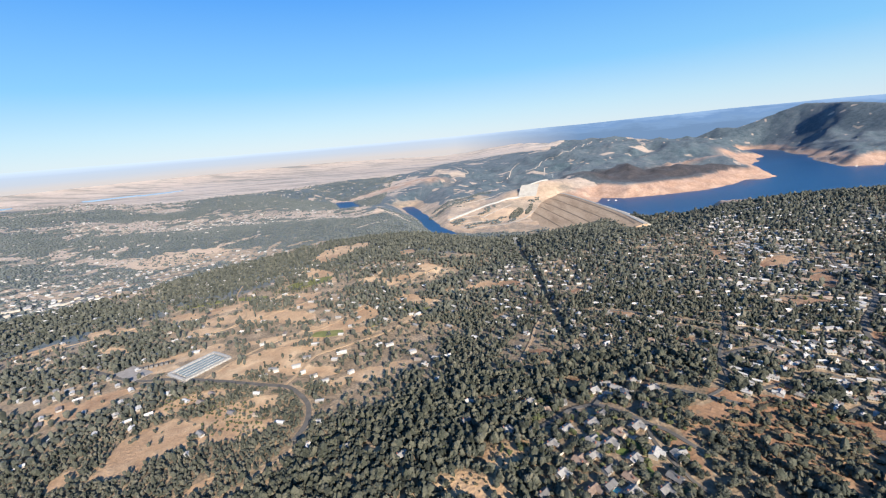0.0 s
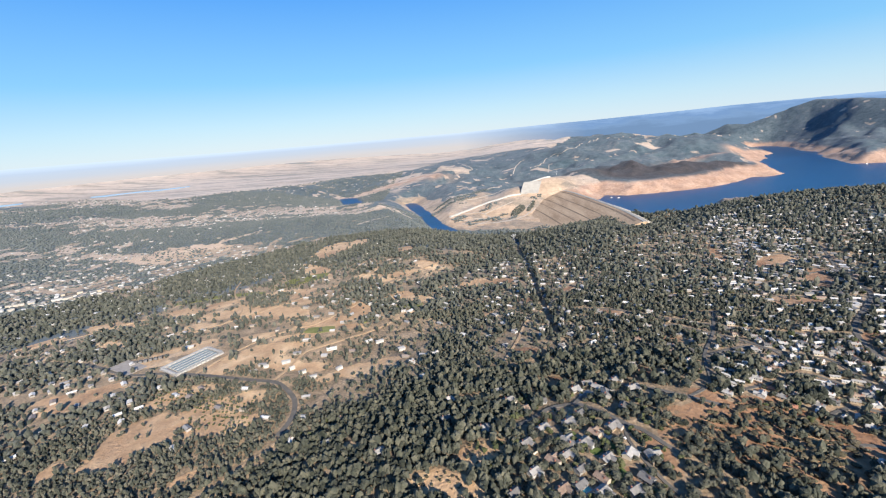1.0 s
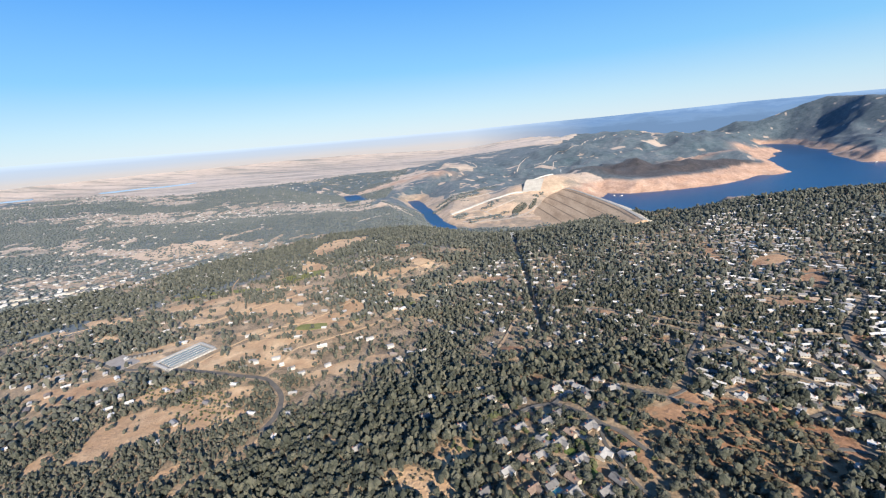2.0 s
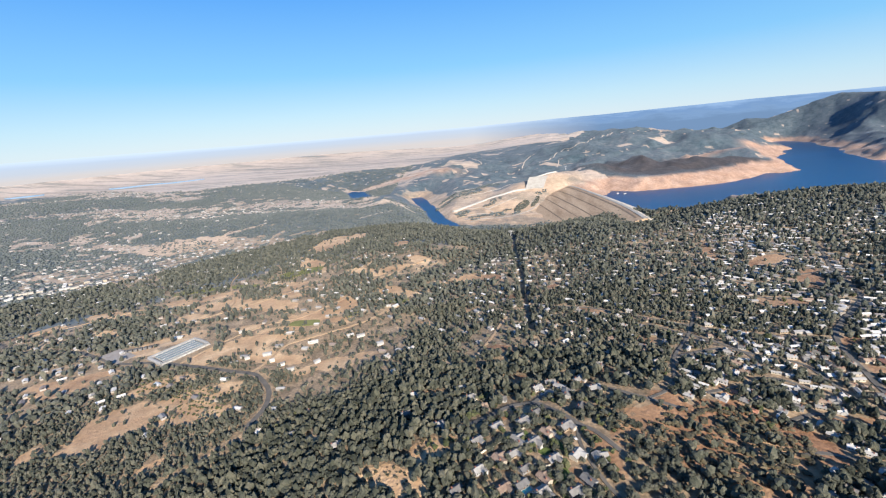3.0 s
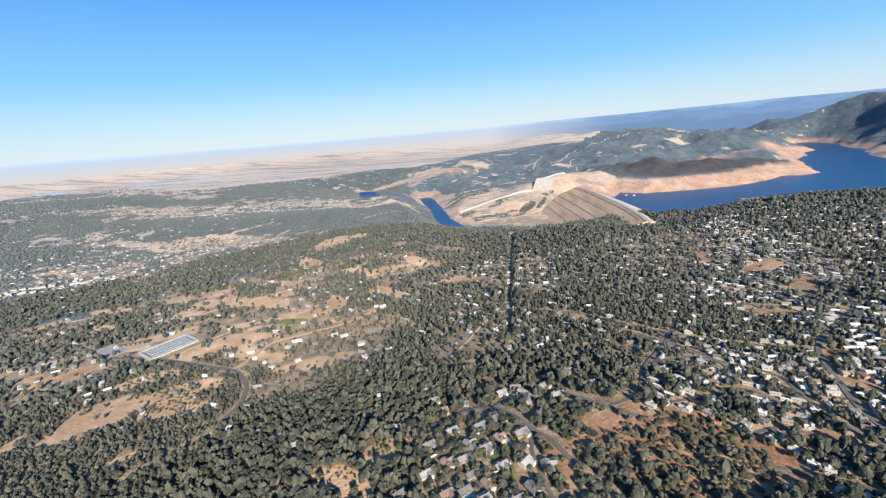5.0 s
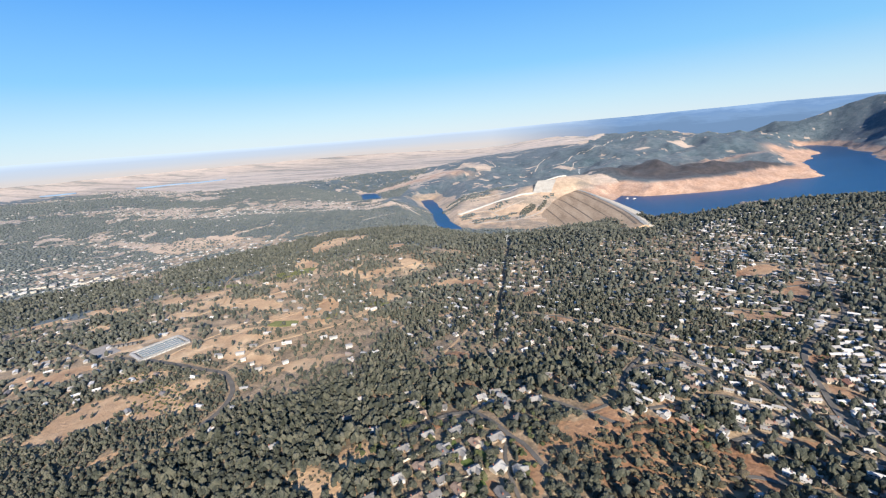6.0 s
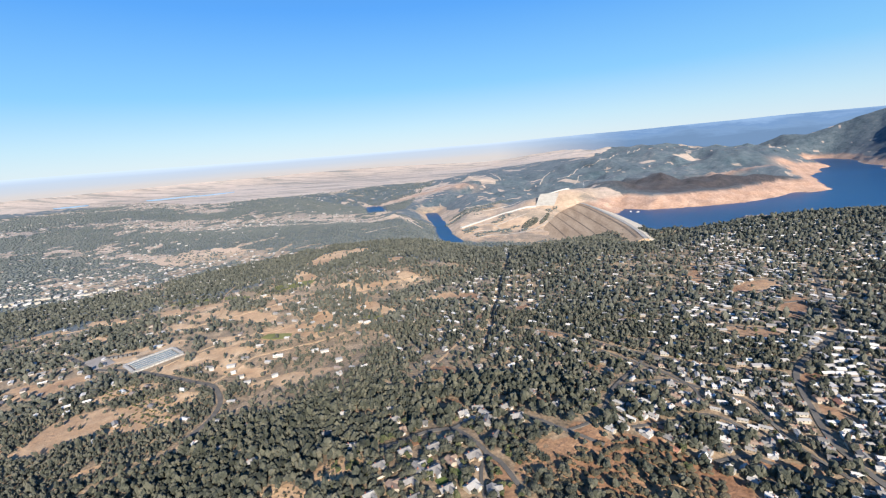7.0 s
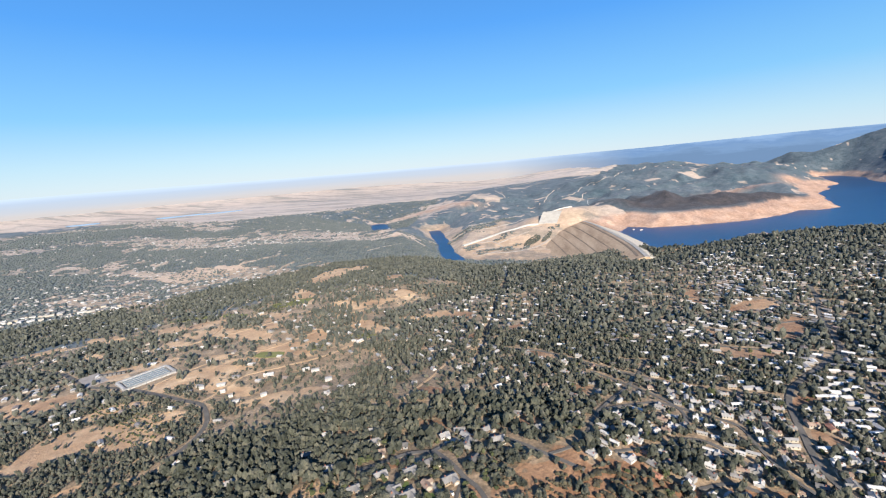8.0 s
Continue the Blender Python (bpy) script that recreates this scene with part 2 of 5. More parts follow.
PLAIN_LAKES = [((-2560, 3040), (-2260, 3200), 30), ((-2250, 3170), (-2020, 3330), 26), ((-3080, 2760), (-2900, 2860), 26)]


SWELLS = [(-906, 1374, 764, -18), (-906, 1374, 305, -16), (-104, 988, 181, 11), (93, 728, 218, -8), (93, 728, 131, -9), (-208, 305, 192, 6), (479, 1124, 297, 6), (511, 669, 142, -5), (210, 357, 68, 5), (312, 288, 65, -7),
          (110, 360, 65, -4), (-225, 1093, 341, 5), (42, 280, 51, 4), (619, 977, 200, 5), (-251, 1614, 297, -7), (286, 353, 73, 5), (-636, 655, 176, -4), (449, 441, 102, 3), (500, 1120, 130, -13), (488, 1252, 90, -10)]


def ragged(x, y):
    return 9 * vnoise(x, y, 60, 31) + 5 * vnoise(x, y, 23, 32) + 24 * vnoise(x, y, 150, 33) * sstep(2250, 2500, y)


def height(x, y):
    x, y = np.asarray(x, float), np.asarray(y, float)
    r = np.hypot(x - 90, y)
    # lowland and far plain, which climbs to the horizon's rim
    z = 65 + 53 * sstep(1200, 3800, r) + 5 * fbm(x, y, 260, 3)
    z = z + bump(x, y, -640, 1560, 520, 210, 32) + bump(x, y, -120, 690, 240, 230, 14) + bump(x, y, -330, 1230, 220, 240, 13)
    # the ridge with the suburb
    edge = 60 * sstep(400, 600, y) + 230 * sstep(750, 1000, y)
    z = z + 42 * sstep(-180, 120, x - edge) * (1 - 0.6 * sstep(1000, 1300, y)) * sstep(-1200, -300, y)
    z = z + bump(x, y, 950, 900, 340, 160, 54, -18)
    z = z - bump(x, y, 490, 1085, 170, 110, 30)
    z = z + bump(x, y, 130, 300, 110, 80, 6) + bump(x, y, -55, 300, 70, 60, 8) + bump(x, y, 600, 780, 140, 120, 6) - bump(x, y, -900, 880, 280, 220, 13)
    for cx, cy, reach, rise in SWELLS:
        z = z + bump(x, y, cx, cy, reach, reach, rise)
    # valley below the dam
    v = np.exp(-(np.maximum(np.hypot((x - 220) / 370, (y - 1560) / 420) - 0.6, 0) / 0.28) ** 2)
    z = z * (1 - v) + (26 + 8 * fbm(x, y, 90, 8, 5)) * v
    # hills to the north
    n = sstep(1750, 2250, y) * sstep(-900, -250, x)
    rough = fbm(x, y, 420, 12, 5) - 0.45 * np.abs(vnoise(x, y, 150, 14))
    flat = 1 - 0.85 * sstep(2900, 3600, y) * sstep(1300, 500, x)
    rough = rough * flat
    north = 92 + (0.012 + 0.028 * sstep(-100, 1000, x)) * np.clip(y - 2000, 0, 3000) + 36 * rough + flat * (6 * vnoise(x, y, 48, 17) - 20 * np.abs(vnoise(x, y, 105, 16)) - 62 * np.abs(fbm(x, y, 330, 19)) + 20)
    z = z * (1 - n) + north * n
    z = z + bump(x, y, 320, 1840, 260, 110, 58, 25)
    z = z + bump(x, y, 900, 2190, 210, 120, 58, -12) + bump(x, y, 640, 2060, 140, 110, 38) + bump(x, y, 1230, 2130, 140, 60, 18, 10)
    z = z + bump(x, y, 1330, 3060, 480, 320, 58) + bump(x, y, 880, 3080, 350, 330, 55) + bump(x, y, 1560, 2740, 200, 160, 40)
    z = z + bump(x, y, -230, 2700, 150, 110, 56) + bump(x, y, -420, 2640, 170, 90, 36) + bump(x, y, -240, 1760, 90, 70, 34)
    z = z + bump(x, y, 2950, 3620, 560, 420, 105, -30) + bump(x, y, 3450, 3100, 900, 560, 50) + bump(x, y, 2480, 4330, 520, 280, 55)
    crest = line_dist(x, y, EAST_RIDGE)
    z = np.maximum(z, np.interp(x, (2400, 2600, 2715, 2850, 2960, 3130, 3400), (140, 205, 240, 305, 345, 300, 220)) - 190 * (1 - np.exp(-((crest / 680) ** 2))) + 9 * fbm(x, y, 160, 23) - 400 * sstep(600, 1300, crest))
    z = z + bump(x, y, 2200, 4000, 330, 420, -75, 30)
    rim = sstep(-1500, 500, x)
    z = z + (135 - 75 * rim) * np.clip((r - 3600) / 1280, 0, 1) ** 2.8
    # gully under the power line, added so that its sides shade the strip
    z = z - 7 * np.exp(-((line_dist(x, y, GULLY) / 9) ** 2))
    # level pad of the storage site
    pad = np.exp(-((np.hypot(x + 360, y - 541) / 56) ** 6))
    z = z * (1 - pad) + 68.0 * pad
    # waters cut into it
    shore = outside(x, y, LAKE_SHORE) + ragged(x, y)
    near_shore = 0.45 * sstep(1500, 1400, y + 0 * x) * sstep(500, 600, x)
    steep = sstep(2150, 2450, x + 0.25 * (3000 - y))
    z = np.minimum(z, LAKE + np.where(shore > 0, 0.40 + near_shore + 0.06 * steep, 0.25) * shore + 0.0009 * np.maximum(shore - 80, 0) ** 2)
    z = z + (11.0 * (0.4 - np.abs(vnoise(x, y, 52, 44))) + 4.0 * vnoise(x, y, 21, 45)) * np.exp(-(((shore - 60) / 42) ** 2))
    flow = line_dist(x, y, RIVER_LINE) - 30 + 0.6 * ragged(x, y)
    z = np.minimum(z, RIVER + 0.45 * flow)
    pond = line_dist(x, y, POND_LINE) - 46 + 0.6 * ragged(x, y)
    z = np.minimum(z, POND + 0.2 * pond)
    return z

# ---- land cover ----
FIELDS = []


def field(x, y, rx, ry, turn=0):
    """A clearing of dry grass: an ellipse in plan."""
    FIELDS.append((x, y, rx, ry, math.cos(radians(turn)), math.sin(radians(turn))))


# pastures below the ridge
for f in ((-321, 375, 46, 34, 41), (-323, 346, 20, 18, -130), (-285, 400, 28, 16, 30), (-468, 461, 34, 16, -149), (-446, 490, 25, 9, 24), (-505, 470, 18, 8, 20), (-378, 337, 14, 10, -118), (-235, 313, 12, 5, -132),
          (-279, 535, 54, 26, -156), (-253, 563, 46, 14, -1), (-107, 483, 25, 17, -5), (-141, 474, 18, 8, -151), (-78, 494, 17, 10, -179), (-222, 513, 30, 14, 160), (-180, 500, 26, 10, 175),
          (-359, 716, 29, 9, -98), (-455, 784, 52, 16, -159), (-283, 692, 21, 13, -139), (-199, 636, 19, 13, -164), (-283, 782, 26, 12, -131), (-401, 585, 46, 20, -151), (-425, 553, 30, 12, 159),
          (-637, 735, 50, 20, 169), (-719, 680, 40, 16, -139), (-560, 640, 34, 12, 160), (-640, 610, 30, 8, 10)):
    field(*f)
for f in ((-377, 729, 42, 19, 138), (-271, 685, 38, 20, 154), (-204, 624, 36, 16, 173), (-152, 676, 33, 14, 116), (-854, 1342, 129, 70, 170),
          (-936, 1286, 93, 45, 155), (-309, 1115, 80, 50, 84), (-107, 1036, 35, 20, 109), (70, 733, 47, 18, 162), (-48, 902, 32, 18, 123),
          (-300, 925, 70, 16, 132), (-62, 704, 44, 13, 153), (-157, 837, 41, 18, 154),
          (-254, 1174, 44, 28, 82), (-152, 891, 16, 7, 72), (-327, 806, 49, 13, 174), (-327, 714, 32, 17, 176), (-419, 727, 33, 20, 161), (-182, 641, 37, 10, -176),
          (-143, 671, 24, 13, 119), (-234, 590, 34, 9, -172), (-512, 768, 35, 22, 162), (-77, 730, 22, 10, 138), (-100, 848, 42, 10, -149), (-306, 959, 75, 8, 135),
          (-1, 736, 21, 9, 158), (-272, 736, 27, 9, 158), (-145, 613, 17, 8, 165), (-296, 609, 27, 9, -176), (-438, 680, 28, 13, 177), (-3, 566, 19, 6, 151)):
    field(*f)
# clearings on the ridge
RIDGE_GAPS = [(-85, 326, 12, 5, 147), (22, 365, 16, 7, 176), (-143, 329, 7, 4, 20), (140, 560, 14, 5, 160), (120, 615, 18, 6, 165), (60, 590, 16, 6, 170), (190, 640, 14, 5, 20)]
for f in ((29, 282, 20, 14, -162), (-1, 259, 30, 11, 154), (156, 272, 21, 6, 104), (180, 285, 15, 11, -23), (133, 247, 10, 6, -60), (104, 375, 17, 9, 163), (190, 372, 15, 10, 176),
          (529, 683, 38, 20, -165), (540, 608, 48, 14, -123), (440, 520, 34, 19, 170), (437, 589, 20, 7, -80), (479, 778, 34, 6, -98), (438, 415, 16, 9, -140), (424, 361, 14, 9, 120),
          (219, 525, 18, 9, -37), (253, 438, 14, 8, 124), (91, 442, 20, 8, 159), (466, 728, 29, 10, 86), (275, 338, 9, 6, 39), (409, 998, 55, 12, 0), (352, 302, 22, 6, -10), *RIDGE_GAPS):
    field(*f)
HIGHWAY = [(-680, 590), (-617, 584), (-554, 574), (-495, 547), (-445, 525), (-398, 515), (-349, 508), (-300, 494), (-246, 476), (-212, 467), (-191, 449), (-176, 430), (-168, 408), (-166, 388), (-170, 366)]
SWATH = GULLY
SCRUB = [(-255, 422, 45, 22, -158), (-325, 452, 40, 18, -157), (240, 279, 58, 44, 136), (290, 287, 44, 24, -48), (-236, 390, 40, 18, -170), (263, 258, 44, 22, 20)]
field(-243, 1744, 58, 30, 10)
field(-230, 2670, 150, 85, 0)
field(-420, 2620, 170, 65, 5)
field(-330, 1700, 60, 12, 10)


def in_fields(x, y, fields):
    """1 in the middle of a clearing, 0.5 at its edge, falling off beyond it."""
    best = np.zeros_like(x)
    fray = 0.42 * vnoise(x, y, 17, 71) + 0.30 * vnoise(x, y, 7, 72)
    for fx, fy, rx, ry, c, s in fields:
        u, v = ((x - fx) * c + (y - fy) * s) / rx, ((y - fy) * c - (x - fx) * s) / ry
        best = np.maximum(best, np.clip(1.5 - (u * u + v * v) - fray, 0, 1) * (u * u + v * v < 3))
    return best


SCRUB_E = [(x, y, rx, ry, math.cos(radians(t)), math.sin(radians(t))) for x, y, rx, ry, t in SCRUB]


def suburb(x, y):
    """How thickly a place is built over."""
    rim = np.interp(y, (246, 299, 327, 382, 448, 574, 770, 950), (288, 270, 238, 254, 290, 352, 473, 560))
    d = (0.85 + 0.15 * sstep(560, 400, y)) * sstep(-20, 25, x - rim) * sstep(760, 640, x - 0.15 * y) * sstep(1010, 930, y) * sstep(180, 230, y)
    d = d * (1 - 0.75 * in_fields(x, y, FIELDS)) * (1 - in_fields(x, y, SCRUB_E))
    d = d * (1 - 0.75 * np.exp(-(np.hypot((x - 345) / 75, (y - 515) / 75)) ** 4)) * (1 - 0.7 * np.exp(-(np.hypot((x - 285) / 45, (y - 430) / 55)) ** 4))
    thin = 0.07 * sstep(150, 230, x) * sstep(950, 850, y) * sstep(330, 420, y)
    return np.maximum(d * (0.75 + 0.35 * vnoise(x, y, 110, 77)), thin)


def bare_shore(x, y, z):
    shore = outside(x, y, LAKE_SHORE)
    ring = sstep(44, 36, z - LAKE + 3 * vnoise(x, y, 40, 5) + (14 + 9 * vnoise(x, y, 120, 6)) * sstep(2450, 2700, y) * sstep(1900, 2100, x)) * sstep(150, 110, shore) * sstep(450, 520, x + 0 * y) * sstep(1250, 1330, y)
    works = np.exp(-(np.hypot((x - 190) / 250, (y - 1640) / 230)) ** 4)
    bank = sstep(70, 40, line_dist(x, y, RIVER_LINE) - 26 + ragged(x, y)) * sstep(-20, 60, x + 0.5 * (y - 1560))
    north_bank = np.exp(-(np.hypot((x - 10) / 230, (y - 1960) / 150)) ** 4) * sstep(0.0, 0.35, vnoise(x + 0.5 * y, y, 70, 41) + 0.25)
    rock = (bump(x, y, -205, 2660, 170, 85, 1.2) + bump(x, y, -400, 2640, 150, 50, 0.8)) * sstep(-0.35, 0.25, vnoise(x, y, 34, 46) + 0.3)
    return np.clip(ring + rock + bump(x, y, 1340, 2440, 170, 42, 1.6, 12) + bump(x, y, 1760, 2760, 150, 50, 1.4, 50), 0, 1), np.clip(works + north_bank + bank + bump(x, y, 500, 1840, 90, 130, 1.2) + bump(x, y, 350, 1850, 90, 75, 1.5), 0, 1)


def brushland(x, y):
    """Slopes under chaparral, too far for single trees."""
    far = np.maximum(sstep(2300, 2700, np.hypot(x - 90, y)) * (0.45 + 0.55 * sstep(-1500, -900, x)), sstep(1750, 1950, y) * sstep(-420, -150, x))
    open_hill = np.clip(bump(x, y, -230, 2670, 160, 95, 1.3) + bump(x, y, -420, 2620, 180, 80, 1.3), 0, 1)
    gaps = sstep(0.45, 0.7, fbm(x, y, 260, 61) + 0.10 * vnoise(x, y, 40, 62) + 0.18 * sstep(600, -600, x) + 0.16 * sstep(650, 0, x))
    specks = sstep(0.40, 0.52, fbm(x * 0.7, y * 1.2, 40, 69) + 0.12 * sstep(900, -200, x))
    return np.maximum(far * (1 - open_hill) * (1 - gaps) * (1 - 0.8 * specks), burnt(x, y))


def burnt(x, y):
    return np.clip(bump(x, y, 905, 2085, 290, 165, 1.9, -6) + bump(x, y, 1230, 2110, 160, 60, 1.5) + bump(x, y, 520, 2170, 170, 90, 0.38 + 0.5 * vnoise(x, y, 45, 97)), 0, 1)


def plainland(x, y):
    a = np.degrees(np.arctan2(x - 90, y))
    edge = 2900 + 1250 * sstep(-33, -46, a) + 260 * np.exp(-(((a + 11) / 5) ** 2)) + 1150 * sstep(-13, 2, a) + 4000 * sstep(12, 20, a) + 330 * fbm(x * 0.6, y * 1.3, 420, 51)
    return sstep(0, 160, np.hypot(x - 90, y) - edge)


def lowland_gaps(x, y):
    """Streaks of dry grass, yards and streets between the far woods of the lowland."""
    far = sstep(900, 1250, np.hypot(x - 90, y)) * sstep(-60, -350, x - 0.1 * (y - 1200))
    return far * sstep(0.06, 0.30, fbm(x * 0.5 + 0.25 * y, y * 1.3, 230, 65, 5) + 0.38 * vnoise(x, y, 31, 67))


def wood(x, y):
    """Chance of a tree."""
    d = 0.58 + 0.62 * fbm(x, y, 130, 21) + 0.25 * vnoise(x, y, 38, 27)
    west = sstep(0, -120, x - 0.15 * (y - 560)) * sstep(2600, 1100, y)
    d = d - (0.16 * sstep(-560, -400, x) - 0.04 + 0.42 * vnoise(x, y, 85, 39)) * west * sstep(330, 460, y + 0.3 * x) + 0.14 * sstep(-60, 40, x - 0.3 * np.maximum(y - 520, 0) * sstep(1050, 900, y)) * sstep(1300, 1150, y)
    d = d + 0.22 * np.exp(-((np.hypot((x + 60) / 190, (y - 360) / 60)) ** 4)) + 0.3 * sstep(980, 1080, y) * sstep(-350, -100, x) * sstep(1400, 1250, y)
    d = d * (1 - sstep(0.25, 0.6, in_fields(x, y, FIELDS))) * (1 - (0.86 + 0.04 * (x < 0)) * sstep(0.2, 0.6, in_fields(x, y, SCRUB_E)))
    d = d * (1 - 0.08 * suburb(x, y) * sstep(560, 400, y)) + 0.24 * suburb(x, y) * sstep(380, 520, y) * (1 - plainland(x, y))
    d = d + 0.9 * sstep(9, 6, np.abs(line_dist(x, y, HIGHWAY[:9]) - 9)) * sstep(0.3, 0.6, 0.5 + 0.5 * vnoise(x, y, 30, 66))
    d = d * (1 - np.clip(bump(x, y, -230, 2670, 165, 98, 1.5) + bump(x, y, -420, 2620, 185, 85, 1.5), 0, 0.92)) + 0.18 * fbm(x, y, 420, 29) * sstep(900, 1400, y)
    d = d * (1 - 0.42 * np.exp(-(np.hypot((x - 108) / 60, (y - 292) / 48)) ** 4))
    d = d + 0.45 * np.exp(-(np.hypot((x + 230) / 190, (y - 282) / 62)) ** 4)
    # trees along field borders
    bent = 14 * vnoise(x, y, 90, 55)
    rows = np.minimum(np.abs((0.91 * x + 0.42 * y + bent) / 74 % 1 - 0.5) * 74, np.abs((0.91 * y - 0.42 * x + bent) / 52 % 1 - 0.5) * 52)
    d = np.maximum(d, 0.62 * sstep(4.5, 2.5, rows) * sstep(-0.35, 0.05, vnoise(x, y, 48, 56)) * west * sstep(430, 520, y) * sstep(1500, 1200, y) * (np.hypot(x + 361, y - 543) > 50))
    d = d + 0.35 * np.exp(-(np.hypot((x - 345) / 75, (y - 515) / 75)) ** 4) * (1 - sstep(0.25, 0.6, in_fields(x, y, FIELDS)))
    d = np.where(np.hypot(x - 90, y) > 1100, np.maximum(d, 0.95), d) * (1 - 0.85 * lowland_gaps(x, y)) - 0.16 * np.exp(-(np.hypot((x - 60) / 210, (y - 700) / 300)) ** 4)
    d = d - 0.2 * np.exp(-(np.hypot((x + 5) / 120, (y - 520) / 95)) ** 4) + 0.22 * suburb(x, y) * sstep(560, 420, y)
    d = d - 0.5 * np.exp(-(np.hypot((x + 505) / 120, (y - 492) / 48)) ** 4)
    near_west = sstep(120, -60, x - 0.1 * (y - 400)) * sstep(1250, 1000, np.hypot(x - 90, y))
    d = d * (1 - near_west) + near_west * (0.13 + 0.75 * sstep(0.33, 0.64, d))
    d = d * (1 - sstep(0.25, 0.6, in_fields(x, y, FIELDS)))
    d = np.maximum(d, 0.05)
    lane = line_dist(x, y, SWATH)
    d = np.where(lane < 4.5, 0.03, np.where(lane < 13, np.maximum(d, 0.9), d))
    return np.clip(d * (1 - plainland(x, y)), 0, 1)


def canopy_tone(x, y):
    """Canopy tone and shade painted on lowland ground between the close far woods."""
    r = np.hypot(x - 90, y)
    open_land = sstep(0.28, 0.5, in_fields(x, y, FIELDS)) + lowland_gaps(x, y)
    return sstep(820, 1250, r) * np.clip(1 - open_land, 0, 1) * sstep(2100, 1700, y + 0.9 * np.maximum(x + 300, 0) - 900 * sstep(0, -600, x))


# ---- ground ----
def link_mesh(name, verts, faces, material, smooth=False):
    """A mesh object from arrays of corners and of faces, all with as many corners."""
    me = bpy.data.meshes.new(name)
    verts, faces = np.asarray(verts, np.float32), np.asarray(faces, np.int32)
    k = faces.shape[1]
    me.vertices.add(len(verts))
    me.vertices.foreach_set("co", verts.ravel())
    me.loops.add(faces.size)
    me.loops.foreach_set("vertex_index", faces.ravel())
    me.polygons.add(len(faces))
    me.polygons.foreach_set("loop_start", np.arange(0, faces.size, k, dtype=np.int32))
    me.polygons.foreach_set("use_smooth", np.full(len(faces), smooth))
    me.materials.append(material)
    me.update(calc_edges=True)
    me.validate()
    return new(name, me)


def sheet_faces(rows, cols, closed=False):
    r, c = np.meshgrid(np.arange(rows - 1), np.arange(cols if closed else cols - 1), indexing="ij")
    r, c = r.ravel(), c.ravel()
    d = (c + 1) % cols
    return np.stack([r * cols + c, r * cols + d, (r + 1) * cols + d, (r + 1) * cols + c], 1)


def make_ground():
    turn = np.radians(np.concatenate([np.arange(-66, 60, 0.26), np.arange(60, 294, 3.0)]))
    reach = np.concatenate([[1.0, 60, 120, 170], np.geomspace(200, FAR - 190, 430)])
    rr, aa = np.meshgrid(reach, turn, indexing="ij")
    x, y = (90 + rr * np.sin(aa)).ravel(), (rr * np.cos(aa)).ravel()
    z = height(x, y)
    ob = link_mesh("ground", np.stack([x, y, z], 1), sheet_faces(len(reach), len(turn), True)[:, ::-1], MAT_GROUND, True)
    bare, spoil = bare_shore(x, y, z)
    # darker litter along the swath is painted for the tree shade there
    grass = np.clip(-0.6 * suburb(x, y) - 0.6 * sstep(16, 8, line_dist(x, y, SWATH)) + (0.75 + 0.7 * fbm(x, y, 55, 68)) * spoil + in_fields(x, y, FIELDS) + 0.75 * in_fields(x, y, SCRUB_E) + 0.10 + 0.6 * (0.5 - wood(x, y)), 0, 1)
    # plain tone also rises with distance on all land, haze put into colour
    for name, values in (("grass", grass), ("hazy_brush", np.maximum(brushland(x, y), canopy_tone(x, y)) * (1 - spoil) * (1 - plainland(x, y))), ("plain", np.maximum(plainland(x, y), 0.75 * sstep(1100, 1900, np.hypot(x - 90, y)) * (1 - 0.35 * spoil))), ("burn", burnt(x, y)), ("clay", np.clip((0.8 + 0.5 * vnoise(x, y, 45, 63)) * (1 - 0.6 * suburb(x, y)) * sstep(10, 120, x) * sstep(900, 700, y) + 0.3 * np.exp(-(np.hypot((x + 300) / 90, (y - 365) / 55)) ** 4) + 0.45 * sstep(0.1, 0.6, vnoise(x, y, 95, 64)) * sstep(-40, -120, x) * sstep(380, 460, y) * sstep(1300, 1000, y), 0, 1)), ("bare", bare)):
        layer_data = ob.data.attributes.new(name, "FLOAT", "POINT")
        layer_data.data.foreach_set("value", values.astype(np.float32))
    return tagged(ob, "dry rolling land of straw grass, brown soil and bare shore", "ground", kind="structure")


def water_sheet(name, x0, y0, x1, y1, z, material, label):
    ob = link_mesh(name, [(x0, y0, z), (x1, y0, z), (x1, y1, z), (x0, y1, z)], [(0, 1, 2, 3)], material)
    return tagged(ob, label, "water", kind="structure")


make_ground()
water_sheet("water_lake", 540, 1100, 3400, 4100, LAKE, MAT_WATER, "deep blue low reservoir behind the dam")
water_sheet("water_river", -330, 1380, 120, 2300, RIVER, MAT_WATER, "dark blue river pool below the dam")
water_sheet("water_pond", -760, 2120, -400, 2680, POND, MAT_WATER, "small dark blue pond among wooded hills")


